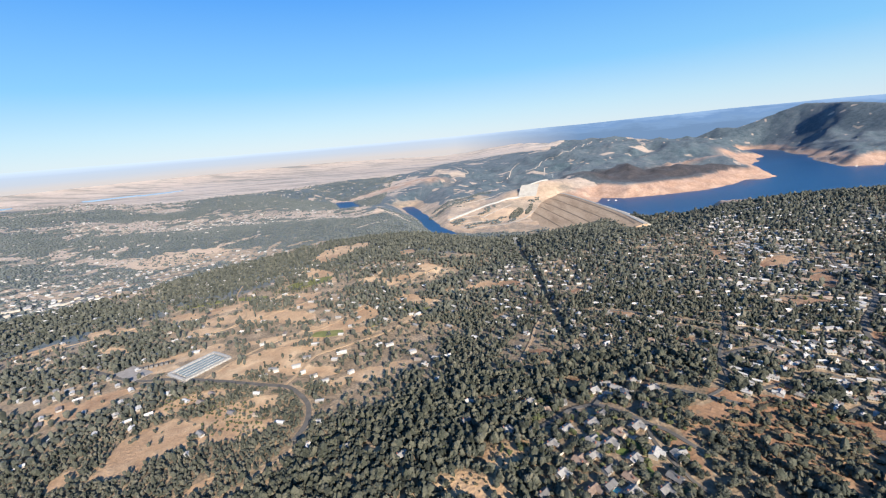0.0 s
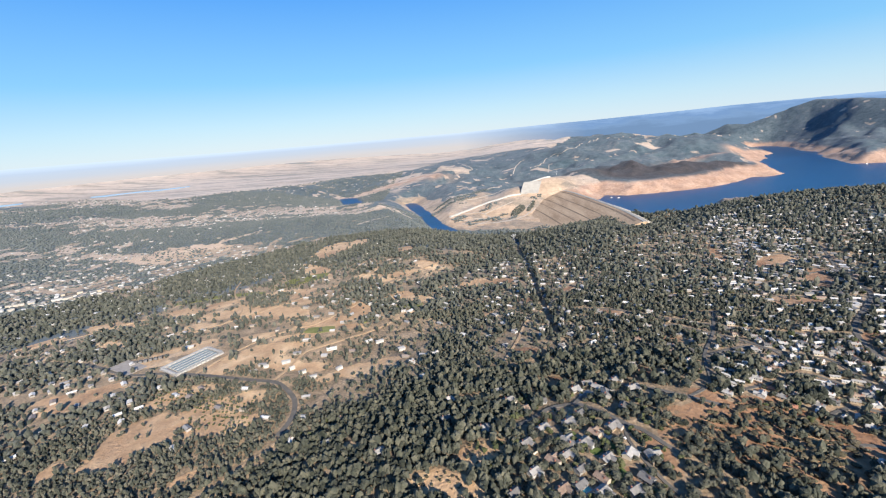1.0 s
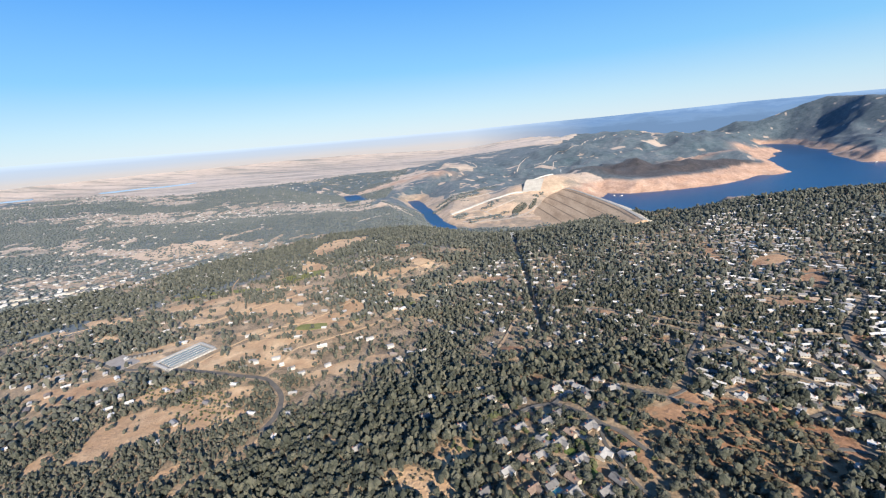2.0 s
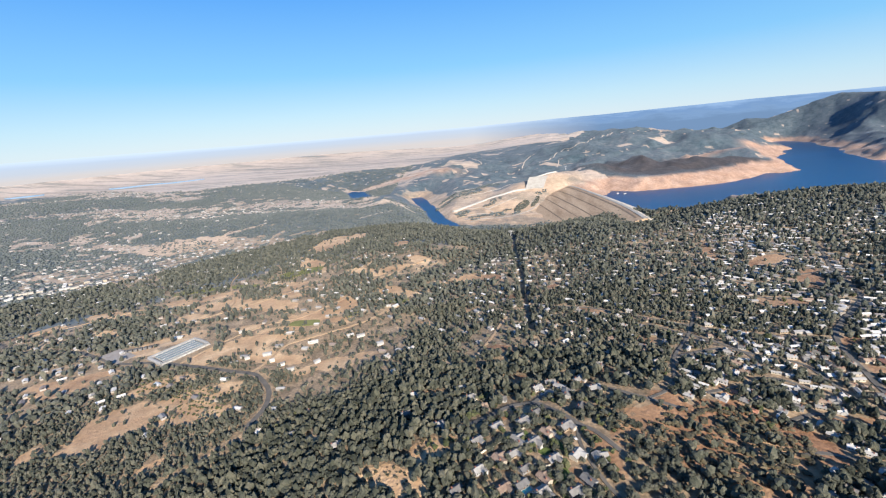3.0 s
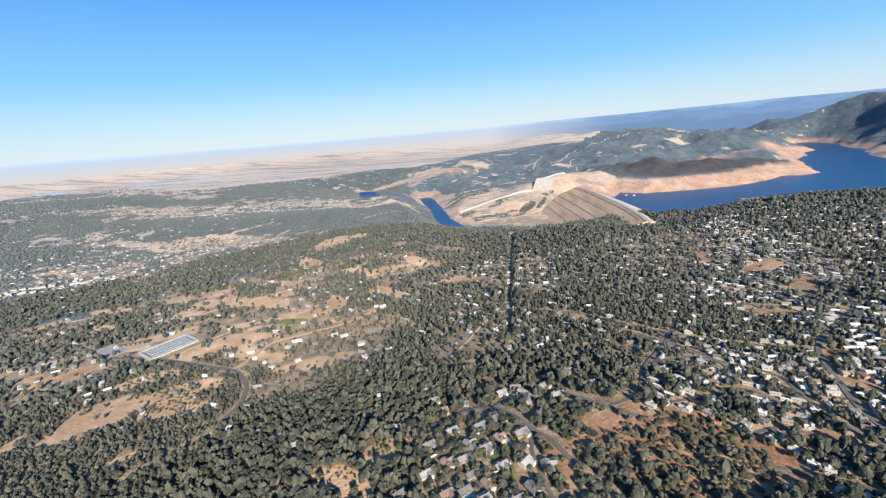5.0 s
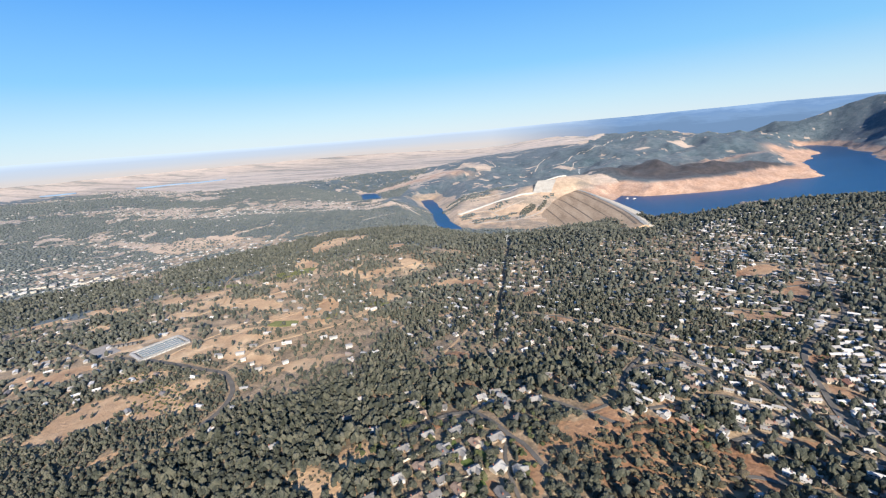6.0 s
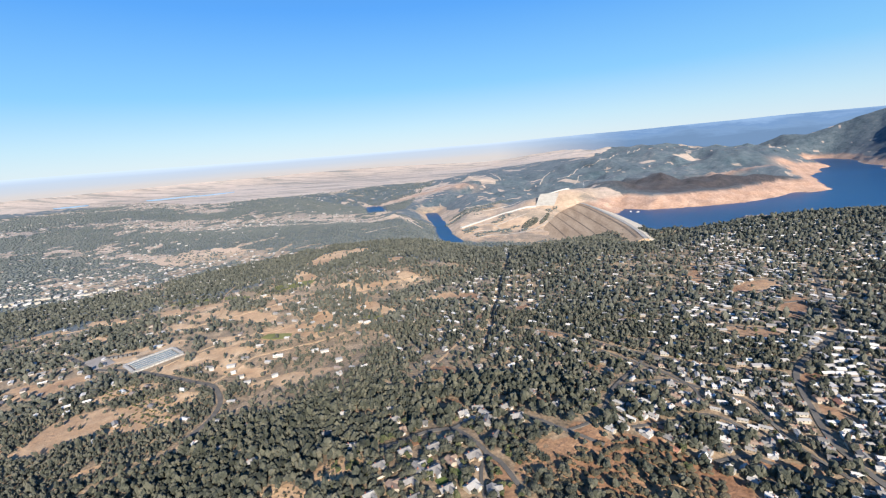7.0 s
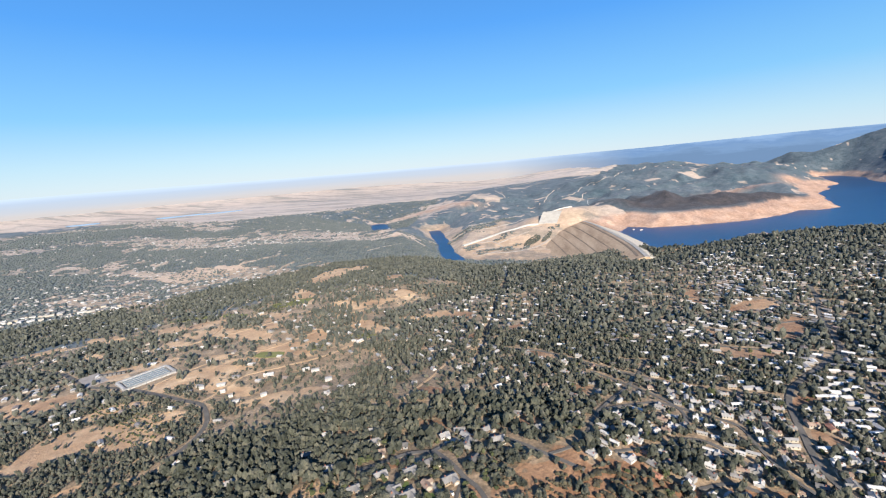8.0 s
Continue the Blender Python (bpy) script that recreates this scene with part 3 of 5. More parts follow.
def backdrop():
    """Glowing shell with haze painted in: plain and ranges beyond the edge of the land."""
    turn = np.radians(np.arange(-70, 70.1, 0.25))
    x, y = 90 + (FAR - 12) * np.sin(turn), (FAR - 12) * np.cos(turn)
    d = np.degrees(turn)
    top = 354 + 10 * sstep(-5, 12, d) + 30 * sstep(8, 42, d) + 14 * sstep(-20, -45, d) + 7 * fbm(d * 40, d * 0, 300, 91) * sstep(-5, 15, d)
    rows = [np.stack([x, y, 60 + (top - 60) * k], 1) for k in np.linspace(0, 1, 8)]
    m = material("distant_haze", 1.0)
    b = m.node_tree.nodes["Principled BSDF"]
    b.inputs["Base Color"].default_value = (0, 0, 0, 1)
    # all its light is emitted: haze tones painted by height and side
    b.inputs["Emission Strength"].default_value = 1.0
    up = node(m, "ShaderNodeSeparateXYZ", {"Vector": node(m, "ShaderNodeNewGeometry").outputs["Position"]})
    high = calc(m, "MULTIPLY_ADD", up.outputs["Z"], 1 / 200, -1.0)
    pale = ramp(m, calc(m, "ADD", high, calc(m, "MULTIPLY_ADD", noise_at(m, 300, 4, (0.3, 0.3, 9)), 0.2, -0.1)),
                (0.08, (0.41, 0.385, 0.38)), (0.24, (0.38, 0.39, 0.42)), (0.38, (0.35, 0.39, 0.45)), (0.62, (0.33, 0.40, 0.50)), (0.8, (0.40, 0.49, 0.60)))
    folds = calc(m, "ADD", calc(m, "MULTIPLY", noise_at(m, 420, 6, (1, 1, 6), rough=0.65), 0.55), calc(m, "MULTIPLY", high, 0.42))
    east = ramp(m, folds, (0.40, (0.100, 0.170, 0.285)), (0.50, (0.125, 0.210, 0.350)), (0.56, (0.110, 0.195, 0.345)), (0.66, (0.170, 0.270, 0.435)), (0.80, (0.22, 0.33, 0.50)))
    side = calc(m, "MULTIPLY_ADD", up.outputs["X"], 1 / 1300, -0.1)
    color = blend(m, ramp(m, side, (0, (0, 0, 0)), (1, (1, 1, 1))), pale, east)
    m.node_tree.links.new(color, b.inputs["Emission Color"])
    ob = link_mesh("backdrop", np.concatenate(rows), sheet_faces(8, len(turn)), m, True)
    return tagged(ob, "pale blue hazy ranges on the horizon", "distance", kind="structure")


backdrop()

# ---- dam and spillway ----
def part(name, bm, material, parent=None, label=""):
    """Links a bmesh as one mesh object under a thing or a part."""
    me = bpy.data.meshes.new(name)
    bm.to_mesh(me)
    bm.free()
    me.materials.append(material)
    ob = new(name, me)
    if parent is not None:
        ob.parent = parent
    return tagged(ob, label)


def thing(name, label, category, at=(0, 0, 0), group="", kind=""):
    ob = new(name)
    ob.location = at
    return tagged(ob, label, category, group, kind)


def loft(sections):
    """A closed strip of quads through cross-sections with equal numbers of corners."""
    bm = bmesh.new()
    rows = [[bm.verts.new(p) for p in s] for s in sections]
    for a, b in zip(rows, rows[1:]):
        for i in range(len(a)):
            j = (i + 1) % len(a)
            bm.faces.new((a[i], a[j], b[j], b[i]))
    bm.faces.new(rows[0][::-1])
    bm.faces.new(rows[-1])
    bmesh.ops.recalc_face_normals(bm, faces=bm.faces)
    return bm


def smooth_path(points, step):
    """Evenly spaced points along a rounded line (Catmull-Rom), with the way at each."""
    p = np.array([points[0], *points, points[-1]], float)
    out = []
    for a, b, c, d in zip(p, p[1:], p[2:], p[3:]):
        for t in np.linspace(0, 1, 24, endpoint=False):
            out.append(0.5 * (2 * b + (c - a) * t + (2 * a - 5 * b + 4 * c - d) * t**2 + (3 * b - a - 3 * c + d) * t**3))
    out = np.array([*out, p[-1]])
    run = np.concatenate([[0], np.cumsum(np.hypot(*np.diff(out[:, :2], axis=0).T))])
    at = np.linspace(0, run[-1], max(2, int(run[-1] / step)))
    pts = np.stack([np.interp(at, run, out[:, k]) for k in range(out.shape[1])], 1)
    way = np.gradient(pts[:, :2], axis=0)
    return pts, way / np.linalg.norm(way, axis=1)[:, None]


MAT_FILL = material("earth_fill", 0.95)
_n = calc(MAT_FILL, "ADD", calc(MAT_FILL, "MULTIPLY", noise_at(MAT_FILL, 60, 5, (2.2, 0.35, 1)), 0.6), calc(MAT_FILL, "MULTIPLY", noise_at(MAT_FILL, 7, 4), 0.4))
finish(MAT_FILL, ramp(MAT_FILL, _n, (0.36, (0.33, 0.235, 0.155)), (0.5, (0.47, 0.345, 0.235)), (0.66, (0.58, 0.445, 0.31))), noise_at(MAT_FILL, 4, 4), 0.5, 1.5)
MAT_BERM = worn("berm_gravel", (0.21, 0.16, 0.112), (0.30, 0.23, 0.165), 20)
MAT_RIPRAP = worn("riprap", (0.42, 0.38, 0.32), (0.58, 0.54, 0.47), 6)

CREST_LINE = [(510, 1118), (517, 1230), (517, 1343), (503, 1545), (478, 1760), (430, 1860)]


def make_dam():
    dam = thing("dam", "long curved earth-fill dam with a tan ribbed face", "dam", (500, 1450, 20))
    pts, way = smooth_path(CREST_LINE, 14)
    side = np.stack([way[:, 1], -way[:, 0]], 1)  # towards the reservoir
    def section(k, profile):
        return [(pts[k, 0] + side[k, 0] * u - 500, pts[k, 1] + side[k, 1] * u - 1450, z - 20) for u, z in profile]
    part("embankment", loft([section(k, [(5, CREST), (-5, CREST), (-255, 8), (60, 8)]) for k in range(len(pts))]), MAT_FILL, dam)
    part("upstream_facing", loft([section(k, [(6, CREST + 0.6), (6, CREST - 3), (96, LAKE - 8), (102, LAKE - 4)]) for k in range(len(pts))]), MAT_RIPRAP, dam, "pale stone upstream facing")
    part("crest_road", loft([section(k, [(5, CREST + 0.2), (-5, CREST + 0.2), (-5, CREST + 0.9), (5, CREST + 0.9)]) for k in range(len(pts))]), MAT_CONCRETE, dam, "pale road along the crest")
    for u0, u1 in ((-13, -18), (-52, -54), (-88, -91), (-120, -122), (-158, -161), (-200, -202)):
        z0, z1 = CREST - (-u0 - 5) * 77 / 250, CREST - (-u1 - 5) * 77 / 250
        part("berm", loft([section(k, [(u0, z0 + 0.5), (u1, z1 + 0.5), (u1, z1 - 1), (u0, z0 - 1)]) for k in range(2, len(pts) - 2)]), MAT_BERM, dam, "narrow darker bench")
    return dam


make_dam()


def drape(points, width, lift=0.25, step=6.0, depth=1.2, soft_z=0):
    """A strip of slab that follows the ground along a line."""
    pts, way = smooth_path(points, step)
    side = np.stack([-way[:, 1], way[:, 0]], 1)
    a, b = pts[:, :2] + side * width / 2, pts[:, :2] - side * width / 2
    z = np.maximum(np.maximum(height(a[:, 0], a[:, 1]), height(b[:, 0], b[:, 1])), height(pts[:, 0], pts[:, 1]))
    for _ in range(soft_z):
        z = np.maximum(z, np.convolve(np.pad(z, 2, mode="edge"), np.ones(5) / 5, "valid"))
    z = z + lift
    return loft([[(*a[k], z[k]), (*b[k], z[k]), (*b[k], z[k] - depth), (*a[k], z[k] - depth)] for k in range(len(pts))]), pts, z, side


def make_spillway():
    line = [(-4, 1666), (45, 1712), (91, 1748), (150, 1776), (208, 1793), (292, 1806)]
    bm, pts, z, side = drape(line, 12, 2.0, 8, 5, 3)
    chute = thing("spillway_chute", "long white concrete spillway chute down the hillside", "spillway")
    part("floor_slab", bm, MAT_WHITE, chute)
    for s in (-1, 1):
        part("side_wall", loft([[(pts[k, 0] + side[k, 0] * s * u, pts[k, 1] + side[k, 1] * s * u, z[k] + h) for u, h in ((5.2, -2), (5.2, 0.8), (5.9, 0.8), (5.9, -2))] for k in range(len(pts))]), MAT_CONCRETE, chute)
    apron = thing("spillway_apron", "broad pale concrete apron below the spillway weir", "spillway")
    corners = [(292, 1806), (366, 1803), (396, 1872), (318, 1862)]
    n = 9
    for i in range(n):
        t0, t1 = i / n, (i + 1) / n - 0.006
        low = [np.array(corners[0]) * (1 - t) + np.array(corners[1]) * t for t in (t0, t1)]
        high = [np.array(corners[3]) * (1 - t) + np.array(corners[2]) * t for t in (t0, t1)]
        rows = []
        for s in np.linspace(0, 1, 6):
            a, b = low[0] * (1 - s) + high[0] * s, low[1] * (1 - s) + high[1] * s
            row = [np.array(corners[0]) * (1 - s) + np.array(corners[3]) * s, np.array(corners[1]) * (1 - s) + np.array(corners[2]) * s]
            zc = max(float(height(*(row[0] * (1 - w) + row[1] * w))) for w in np.linspace(0, 1, 7)) + 1.2
            rows.append([(*a, zc), (*b, zc), (*b, zc - 4), (*a, zc - 4)])
        part("slab", loft(rows), MAT_CONCRETE, apron)
    weir = thing("spillway_weir", "low pale concrete weir above the apron", "weir")
    bm, *_ = drape([(326, 1894), (414, 1906), (440, 1912)], 5, 4, 8, 8, 2)
    part("weir_wall", bm, MAT_WHITE, weir)
    gate = thing("spillway_gatehouse", "grey concrete gate structure beside the dam crest", "gatehouse")
    zc = float(height(380, 1795))
    for i in range(5):
        bm = bmesh.new()
        bmesh.ops.create_cube(bm, size=1, matrix=Matrix.Translation((385 + i * 9, 1822 + i * 3, zc + 5)) @ Matrix.Diagonal((2.2, 14, 14, 1)))
        bmesh.ops.bevel(bm, geom=bm.edges, offset=0.3, segments=1, affect="EDGES")
        part("pier", bm, MAT_CONCRETE, gate)
    bm = bmesh.new()
    bmesh.ops.create_cube(bm, size=1, matrix=Matrix.Translation((403, 1828, zc + 13)) @ Matrix.Rotation(0.32, 4, "Z") @ Matrix.Diagonal((48, 9, 2, 1)))
    part("deck", bm, MAT_CONCRETE, gate)


make_spillway()

# ---- waters on the plain, pylons ----
def plain_water(ax, ay, bx, by, wide):
    """A pale shallow lake, lying flat in the plain."""
    n = 28
    cx, cy, a = (ax + bx) / 2, (ay + by) / 2, math.atan2(by - ay, bx - ax)
    half = math.hypot(bx - ax, by - ay) / 2
    ring = []
    for k in range(n):
        t = 2 * math.pi * k / n
        u, v = half * math.cos(t) * (1 + 0.12 * math.sin(3 * t)), wide * math.sin(t) * (1 + 0.25 * math.sin(2 * t + 1))
        ring.append((cx + u * math.cos(a) - v * math.sin(a), cy + u * math.sin(a) + v * math.cos(a)))
    z = max(float(height(*p)) for p in ring) + 5.0
    bm = loft([[(*p, z - 12) for p in ring], [(*p, z) for p in ring]])
    return tagged(part("water", bm, MAT_PALE_WATER), "pale blue shallow lake on the plain", "water", kind="structure")


for a, b, wide in PLAIN_LAKES:
    plain_water(*a, *b, wide)


def bar(bm, a, b, r):
    """A square strut from a to b."""
    a, b = Vector(a), Vector(b)
    q = (b - a).to_track_quat("Z", "Y").to_matrix()
    rows = [[bm.verts.new(p + q @ Vector((u * r, v * r, 0))) for u, v in ((-1, -1), (1, -1), (1, 1), (-1, 1))] for p in (a, b)]
    for i in range(4):
        bm.faces.new((rows[0][i], rows[0][(i + 1) % 4], rows[1][(i + 1) % 4], rows[1][i]))


MAT_STEEL = worn("galvanised_steel", (0.42, 0.43, 0.44), (0.58, 0.59, 0.60), 3, 0.5, metal=0.4)


def pylon(x, y, heading, tall=30):
    ob = thing("pylon", "pale steel lattice pylon on the cleared line", "pylon", (x, y, float(height(x, y))), "pylons of the power line")
    ob.rotation_euler = (0, 0, radians(heading))
    for sx in (-1, 1):
        for sy in (-1, 1):
            bm = bmesh.new()
            bar(bm, (sx * 3, sy * 3, -1), (sx * 0.6, sy * 0.6, tall), 0.28)
            part("leg", bm, MAT_STEEL, ob)
    bm = bmesh.new()
    for k in range(6):
        h0, h1 = tall * k / 6, tall * (k + 1) / 6
        w0, w1 = 3 - 2.4 * k / 6, 3 - 2.4 * (k + 1) / 6
        for s in (-1, 1):
            bar(bm, (-w0, s * w0, h0), (w1, s * w1, h1), 0.14)
            bar(bm, (s * w0, -w0, h0), (s * w1, w1, h1), 0.14)
    part("lattice", bm, MAT_STEEL, ob)
    for h in (0.72, 0.85, 0.98):
        bm = bmesh.new()
        bar(bm, (-6, 0, tall * h), (6, 0, tall * h), 0.25)
        part("crossarm", bm, MAT_STEEL, ob)
    return ob


pylon(166, 1100, 5, 18)
pylon(600, 2480, -15, 24)

# ---- roads ----
ROADS = []


def road(points, width, label, surface=None):
    """A strip of road laid on the ground."""
    ROADS.append((points, width))
    bm, *_ = drape(points, width, 0.55, 5.0, 1.6)
    ob = part("road", bm, surface or MAT_ASPHALT)
    return tagged(ob, label, "road", kind="structure")


PARKWAY = [(640, 745), (616, 688), (589, 639), (570, 590), (540, 528), (500, 490), (466, 461), (442, 439), (426, 416), (415, 388), (408, 364), (401, 341), (398, 315), (409, 261), (430, 210)]
LOOP = [(57, 307), (71, 315), (90, 330), (103, 334), (115, 334), (128, 322), (137, 311), (145, 300), (153, 293), (159, 284), (166, 271)]
road(HIGHWAY, 5.6, "dark two-lane country road across the fields")
road(PARKWAY, 4.8, "dark winding asphalt road through the houses")
road(LOOP, 3.7, "grey asphalt street curving between houses")
road([(-217, 473), (-209, 494), (-197, 544), (-156, 569), (-98, 608), (-64, 656)], 3.6, "pale lane between dry fields", MAT_TRACK)
road([(113, 334), (121, 342), (129, 348)], 3.6, "grey drive to a house on the ridge")
road([(143, 302), (141, 290), (140, 279), (142, 266), (145, 254), (148, 243), (153, 232)], 2.6, "grey drive between houses and bare soil")
road([(308, 306), (332, 313), (347, 306), (360, 298), (372, 290), (398, 284)], 2.9, "grey asphalt street between houses")
road([(290, 270), (307, 273), (319, 269), (334, 264), (352, 252)], 3.0, "grey lane past houses on the slope")
road([(266, 481), (294, 452), (316, 424), (329, 399), (327, 378)], 2.7, "grey asphalt street between houses")
road([(433, 582), (481, 600), (521, 617), (560, 625)], 3.2, "grey asphalt street between houses")
road([(-337, 506), (-314, 556), (-283, 593), (-254, 614), (-213, 630), (-182, 665), (-150, 709)], 3.4, "pale straight lane beside dry fields", MAT_TRACK)
road([(260, 396), (309, 411), (342, 394), (366, 377), (368, 348), (373, 320), (386, 292)], 3.0, "grey asphalt street between houses")
road([(258, 334), (297, 347), (320, 357), (337, 351), (351, 331)], 2.9, "grey asphalt street between houses")
road([(160, 357), (187, 340), (205, 327), (232, 312)], 3.2, "grey lane between trees")
road([(-212, 287), (-198, 306), (-185, 328), (-172, 346), (-161, 371)], 2.6, "pale dirt track through oak woods", MAT_TRACK)
road([(141, 577), (172, 552), (217, 538), (263, 504), (310, 471), (366, 438), (421, 424)], 2.9, "grey asphalt street between houses")
for k in range(8):
    y0 = 480 + 62 * k
    road([(300 + 12 * k, y0 + 30), (360 + 12 * k, y0 + 22), (430 + 14 * k, y0 - 6), (505 + 14 * k, y0 - 20), (560 + 14 * k, y0 - 52)], 2.7, "grey asphalt street between houses")
for k in range(3):
    x0 = 470 + 34 * k
    road([(x0, 250), (x0 + 8, 300), (x0 + 2, 350), (x0 + 22, 410), (x0 + 40, 455)], 2.7, "grey asphalt street between houses")
for lane in ([(-197, 544), (-154, 570), (-111, 597), (-54, 652), (-15, 702)], [(-481, 935), (-456, 854), (-381, 732), (-392, 671)],
             [(-432, 655), (-356, 700), (-272, 758), (-204, 827), (-155, 874)], [(-801, 650), (-732, 665), (-660, 704), (-585, 759)],
             [(62, 423), (84, 474), (112, 544), (173, 614), (240, 688)]):
    road(lane, 2.8, "pale dirt lane between dry fields and trees", MAT_TRACK)
road([(205, 325), (235, 345), (259, 396), (300, 452), (331, 507)], 2.8, "grey asphalt street between houses")
road([(-1046, 861), (-967, 958), (-914, 1047), (-837, 1112), (-691, 1166)], 9, "grey main road past town buildings")
road([(-650, 1820), (-420, 1700), (-300, 1735), (-200, 1700), (-150, 1640)], 6, "pale dirt road over a bare knoll", MAT_PALE_TRACK)
road([(40, 1560), (110, 1530), (200, 1545), (270, 1600), (330, 1690)], 7, "pale dirt haul road below the dam", MAT_PALE_TRACK)
road([(130, 1660), (180, 1700), (250, 1740)], 6, "pale dirt road beside the spillway", MAT_PALE_TRACK)
for track in ([(60, 1500), (130, 1560), (150, 1620), (110, 1680), (60, 1690)], [(220, 1560), (235, 1630), (300, 1700), (345, 1770)], [(20, 1600), (90, 1620), (180, 1610), (260, 1560)],
              [(-60, 1900), (40, 1880), (140, 1900), (260, 1960), (380, 2080)], [(-20, 1990), (100, 2000), (210, 2060)]):
    road(track, 5, "pale dirt track on bare ground by the dam", MAT_PALE_TRACK)
road([(487, 2670), (575, 2796), (684, 3003), (766, 2960), (881, 3063)], 7, "pale cleared power line track over dark hills", MAT_PALE_TRACK)
road([(893, 3064), (1176, 3772), (1396, 4225)], 9, "pale cleared power line track over dark hills", MAT_PALE_TRACK)
road([(341, 2452), (407, 2761), (463, 2866)], 6, "pale dirt road over dark hills", MAT_PALE_TRACK)
road([(546, 2454), (621, 2771)], 5, "pale dirt road over dark hills", MAT_PALE_TRACK)
road([(258, 3911), (390, 4030), (503, 4153)], 8, "pale dirt road over dark hills", MAT_PALE_TRACK)
road([(61, 3654), (172, 2779)], 6, "pale dirt road over dark hills", MAT_PALE_TRACK)
road([(-318, 1451), (-274, 1522), (-225, 1590)], 7, "pale dirt road along a wooded rise", MAT_PALE_TRACK)
road([(-607, 1616), (-584, 1733), (-533, 1875)], 8, "pale street between far woods", MAT_PALE_TRACK)


# ---- houses ----
def box(bm, x0, y0, z0, x1, y1, z1):
    v = [bm.verts.new(p) for p in ((x0, y0, z0), (x1, y0, z0), (x1, y1, z0), (x0, y1, z0), (x0, y0, z1), (x1, y0, z1), (x1, y1, z1), (x0, y1, z1))]
    for f in ((0, 3, 2, 1), (4, 5, 6, 7), (0, 1, 5, 4), (1, 2, 6, 5), (2, 3, 7, 6), (3, 0, 4, 7)):
        bm.faces.new([v[i] for i in f])


def gable(bm, x0, y0, x1, y1, eave, rise, along_x=True, over=0.5, thick=0.22):
    """Two roof slabs that meet at a ridge."""
    if along_x:
        m, span = (y0 + y1) / 2, (y1 - y0) / 2
    else:
        m, span = (x0 + x1) / 2, (x1 - x0) / 2
    drop = rise * over / span
    for s in (-1, 1):
        e = m + s * (span + over)
        a, b = (x0 - over, x1 + over) if along_x else (y0 - over, y1 + over)
        quad = [(a, e, eave - drop), (b, e, eave - drop), (b, m, eave + rise), (a, m, eave + rise)]
        quad = [(p[0], p[1], p[2]) if along_x else (p[1], p[0], p[2]) for p in quad]
        lo = [bm.verts.new(p) for p in quad]
        hi = [bm.verts.new((p[0], p[1], p[2] + thick)) for p in quad]
        bm.faces.new(lo[::-1])
        bm.faces.new(hi)
        for i in range(4):
            bm.faces.new((lo[i], lo[(i + 1) % 4], hi[(i + 1) % 4], hi[i]))
    bmesh.ops.recalc_face_normals(bm, faces=bm.faces)


def gable_wall(bm, x0, y0, x1, y1, eave, rise, along_x=True):
    """Walls up to the eaves with the two triangles under the roof."""
    box(bm, x0, y0, -2.5, x1, y1, eave)
    ends = (x0, x1) if along_x else (y0, y1)
    for e in ends:
        if along_x:
            tri = [(e, y0, eave), (e, y1, eave), (e, (y0 + y1) / 2, eave + rise)]
        else:
            tri = [(x0, e, eave), (x1, e, eave), ((x0 + x1) / 2, e, eave + rise)]
        bm.faces.new([bm.verts.new(p) for p in tri])
    bmesh.ops.recalc_face_normals(bm, faces=bm.faces)


def box_part(name, dims, material, parent, label=""):
    bm = bmesh.new()
    box(bm, *dims)
    return part(name, bm, material, parent, label)


def house(length, depth, wing, roof, wall, label, mobile=False):
    """A one-storey house with a long gable and, where wing is not 0, a cross wing and garage."""
    rise, eave = (0.8, 2.4) if mobile else (1.5, 2.5)
    h = thing("mobile_home" if mobile else "house", label, "mobile home" if mobile else "house", group="mobile homes on the ridge" if mobile else "houses on the ridge")
    a, b = length / 2, depth / 2
    bm = bmesh.new()
    gable_wall(bm, -a, -b, a, b, eave, rise)
    if wing:
        gable_wall(bm, a - wing - 0.4, -b - 3.2, a - 0.4, b - 1, eave, rise * 0.85, False)
    part("wall", bm, wall, h)
    bm = bmesh.new()
    gable(bm, -a, -b, a, b, eave, rise)
    top = part("roof", bm, roof, h)
    box_part("ridge_cap", (-a - 0.5, -0.2, eave + rise + 0.16, a + 0.5, 0.2, eave + rise + 0.3), roof, top)
    if wing:
        bm = bmesh.new()
        gable(bm, a - wing - 0.4, -b - 3.2, a - 0.4, 0, eave, rise * 0.85, False)
        part("wing_roof", bm, roof, h)
        box_part("garage_door", (a - wing + 0.5, -b - 3.26, 0, a - 1.2, -b - 3.18, 2.1), MAT_WHITE, h, "white garage door")
    if not mobile:
        box_part("chimney", (-a * 0.5 - 0.45, 0.6, eave, -a * 0.5 + 0.45, 1.4, eave + rise + 0.9), MAT_BRICK, h, "brick chimney")
    box_part("door", (-0.6, -b - 0.06, 0, 0.4, -b - 0.01, 2.1), MAT_DOOR, h, "brown front door")
    for x in (-a * 0.7, -a * 0.35, a * 0.6):
        if wing and x > 0:
            continue
        box_part("window", (x - 0.6, -b - 0.05, 0.9, x + 0.6, -b - 0.01, 2.0), MAT_GLASS, h, "dark window pane")
    for x in (-a * 0.6, a * 0.1, a * 0.6):
        box_part("window", (x - 0.6, b + 0.01, 0.9, x + 0.6, b + 0.05, 2.0), MAT_GLASS, h, "dark window pane")
    return h


MAT_BRICK = worn("brick", (0.25, 0.11, 0.08), (0.36, 0.18, 0.13), 1.0)
MAT_DOOR = worn("door_paint", (0.10, 0.06, 0.04), (0.16, 0.10, 0.07), 1.0)


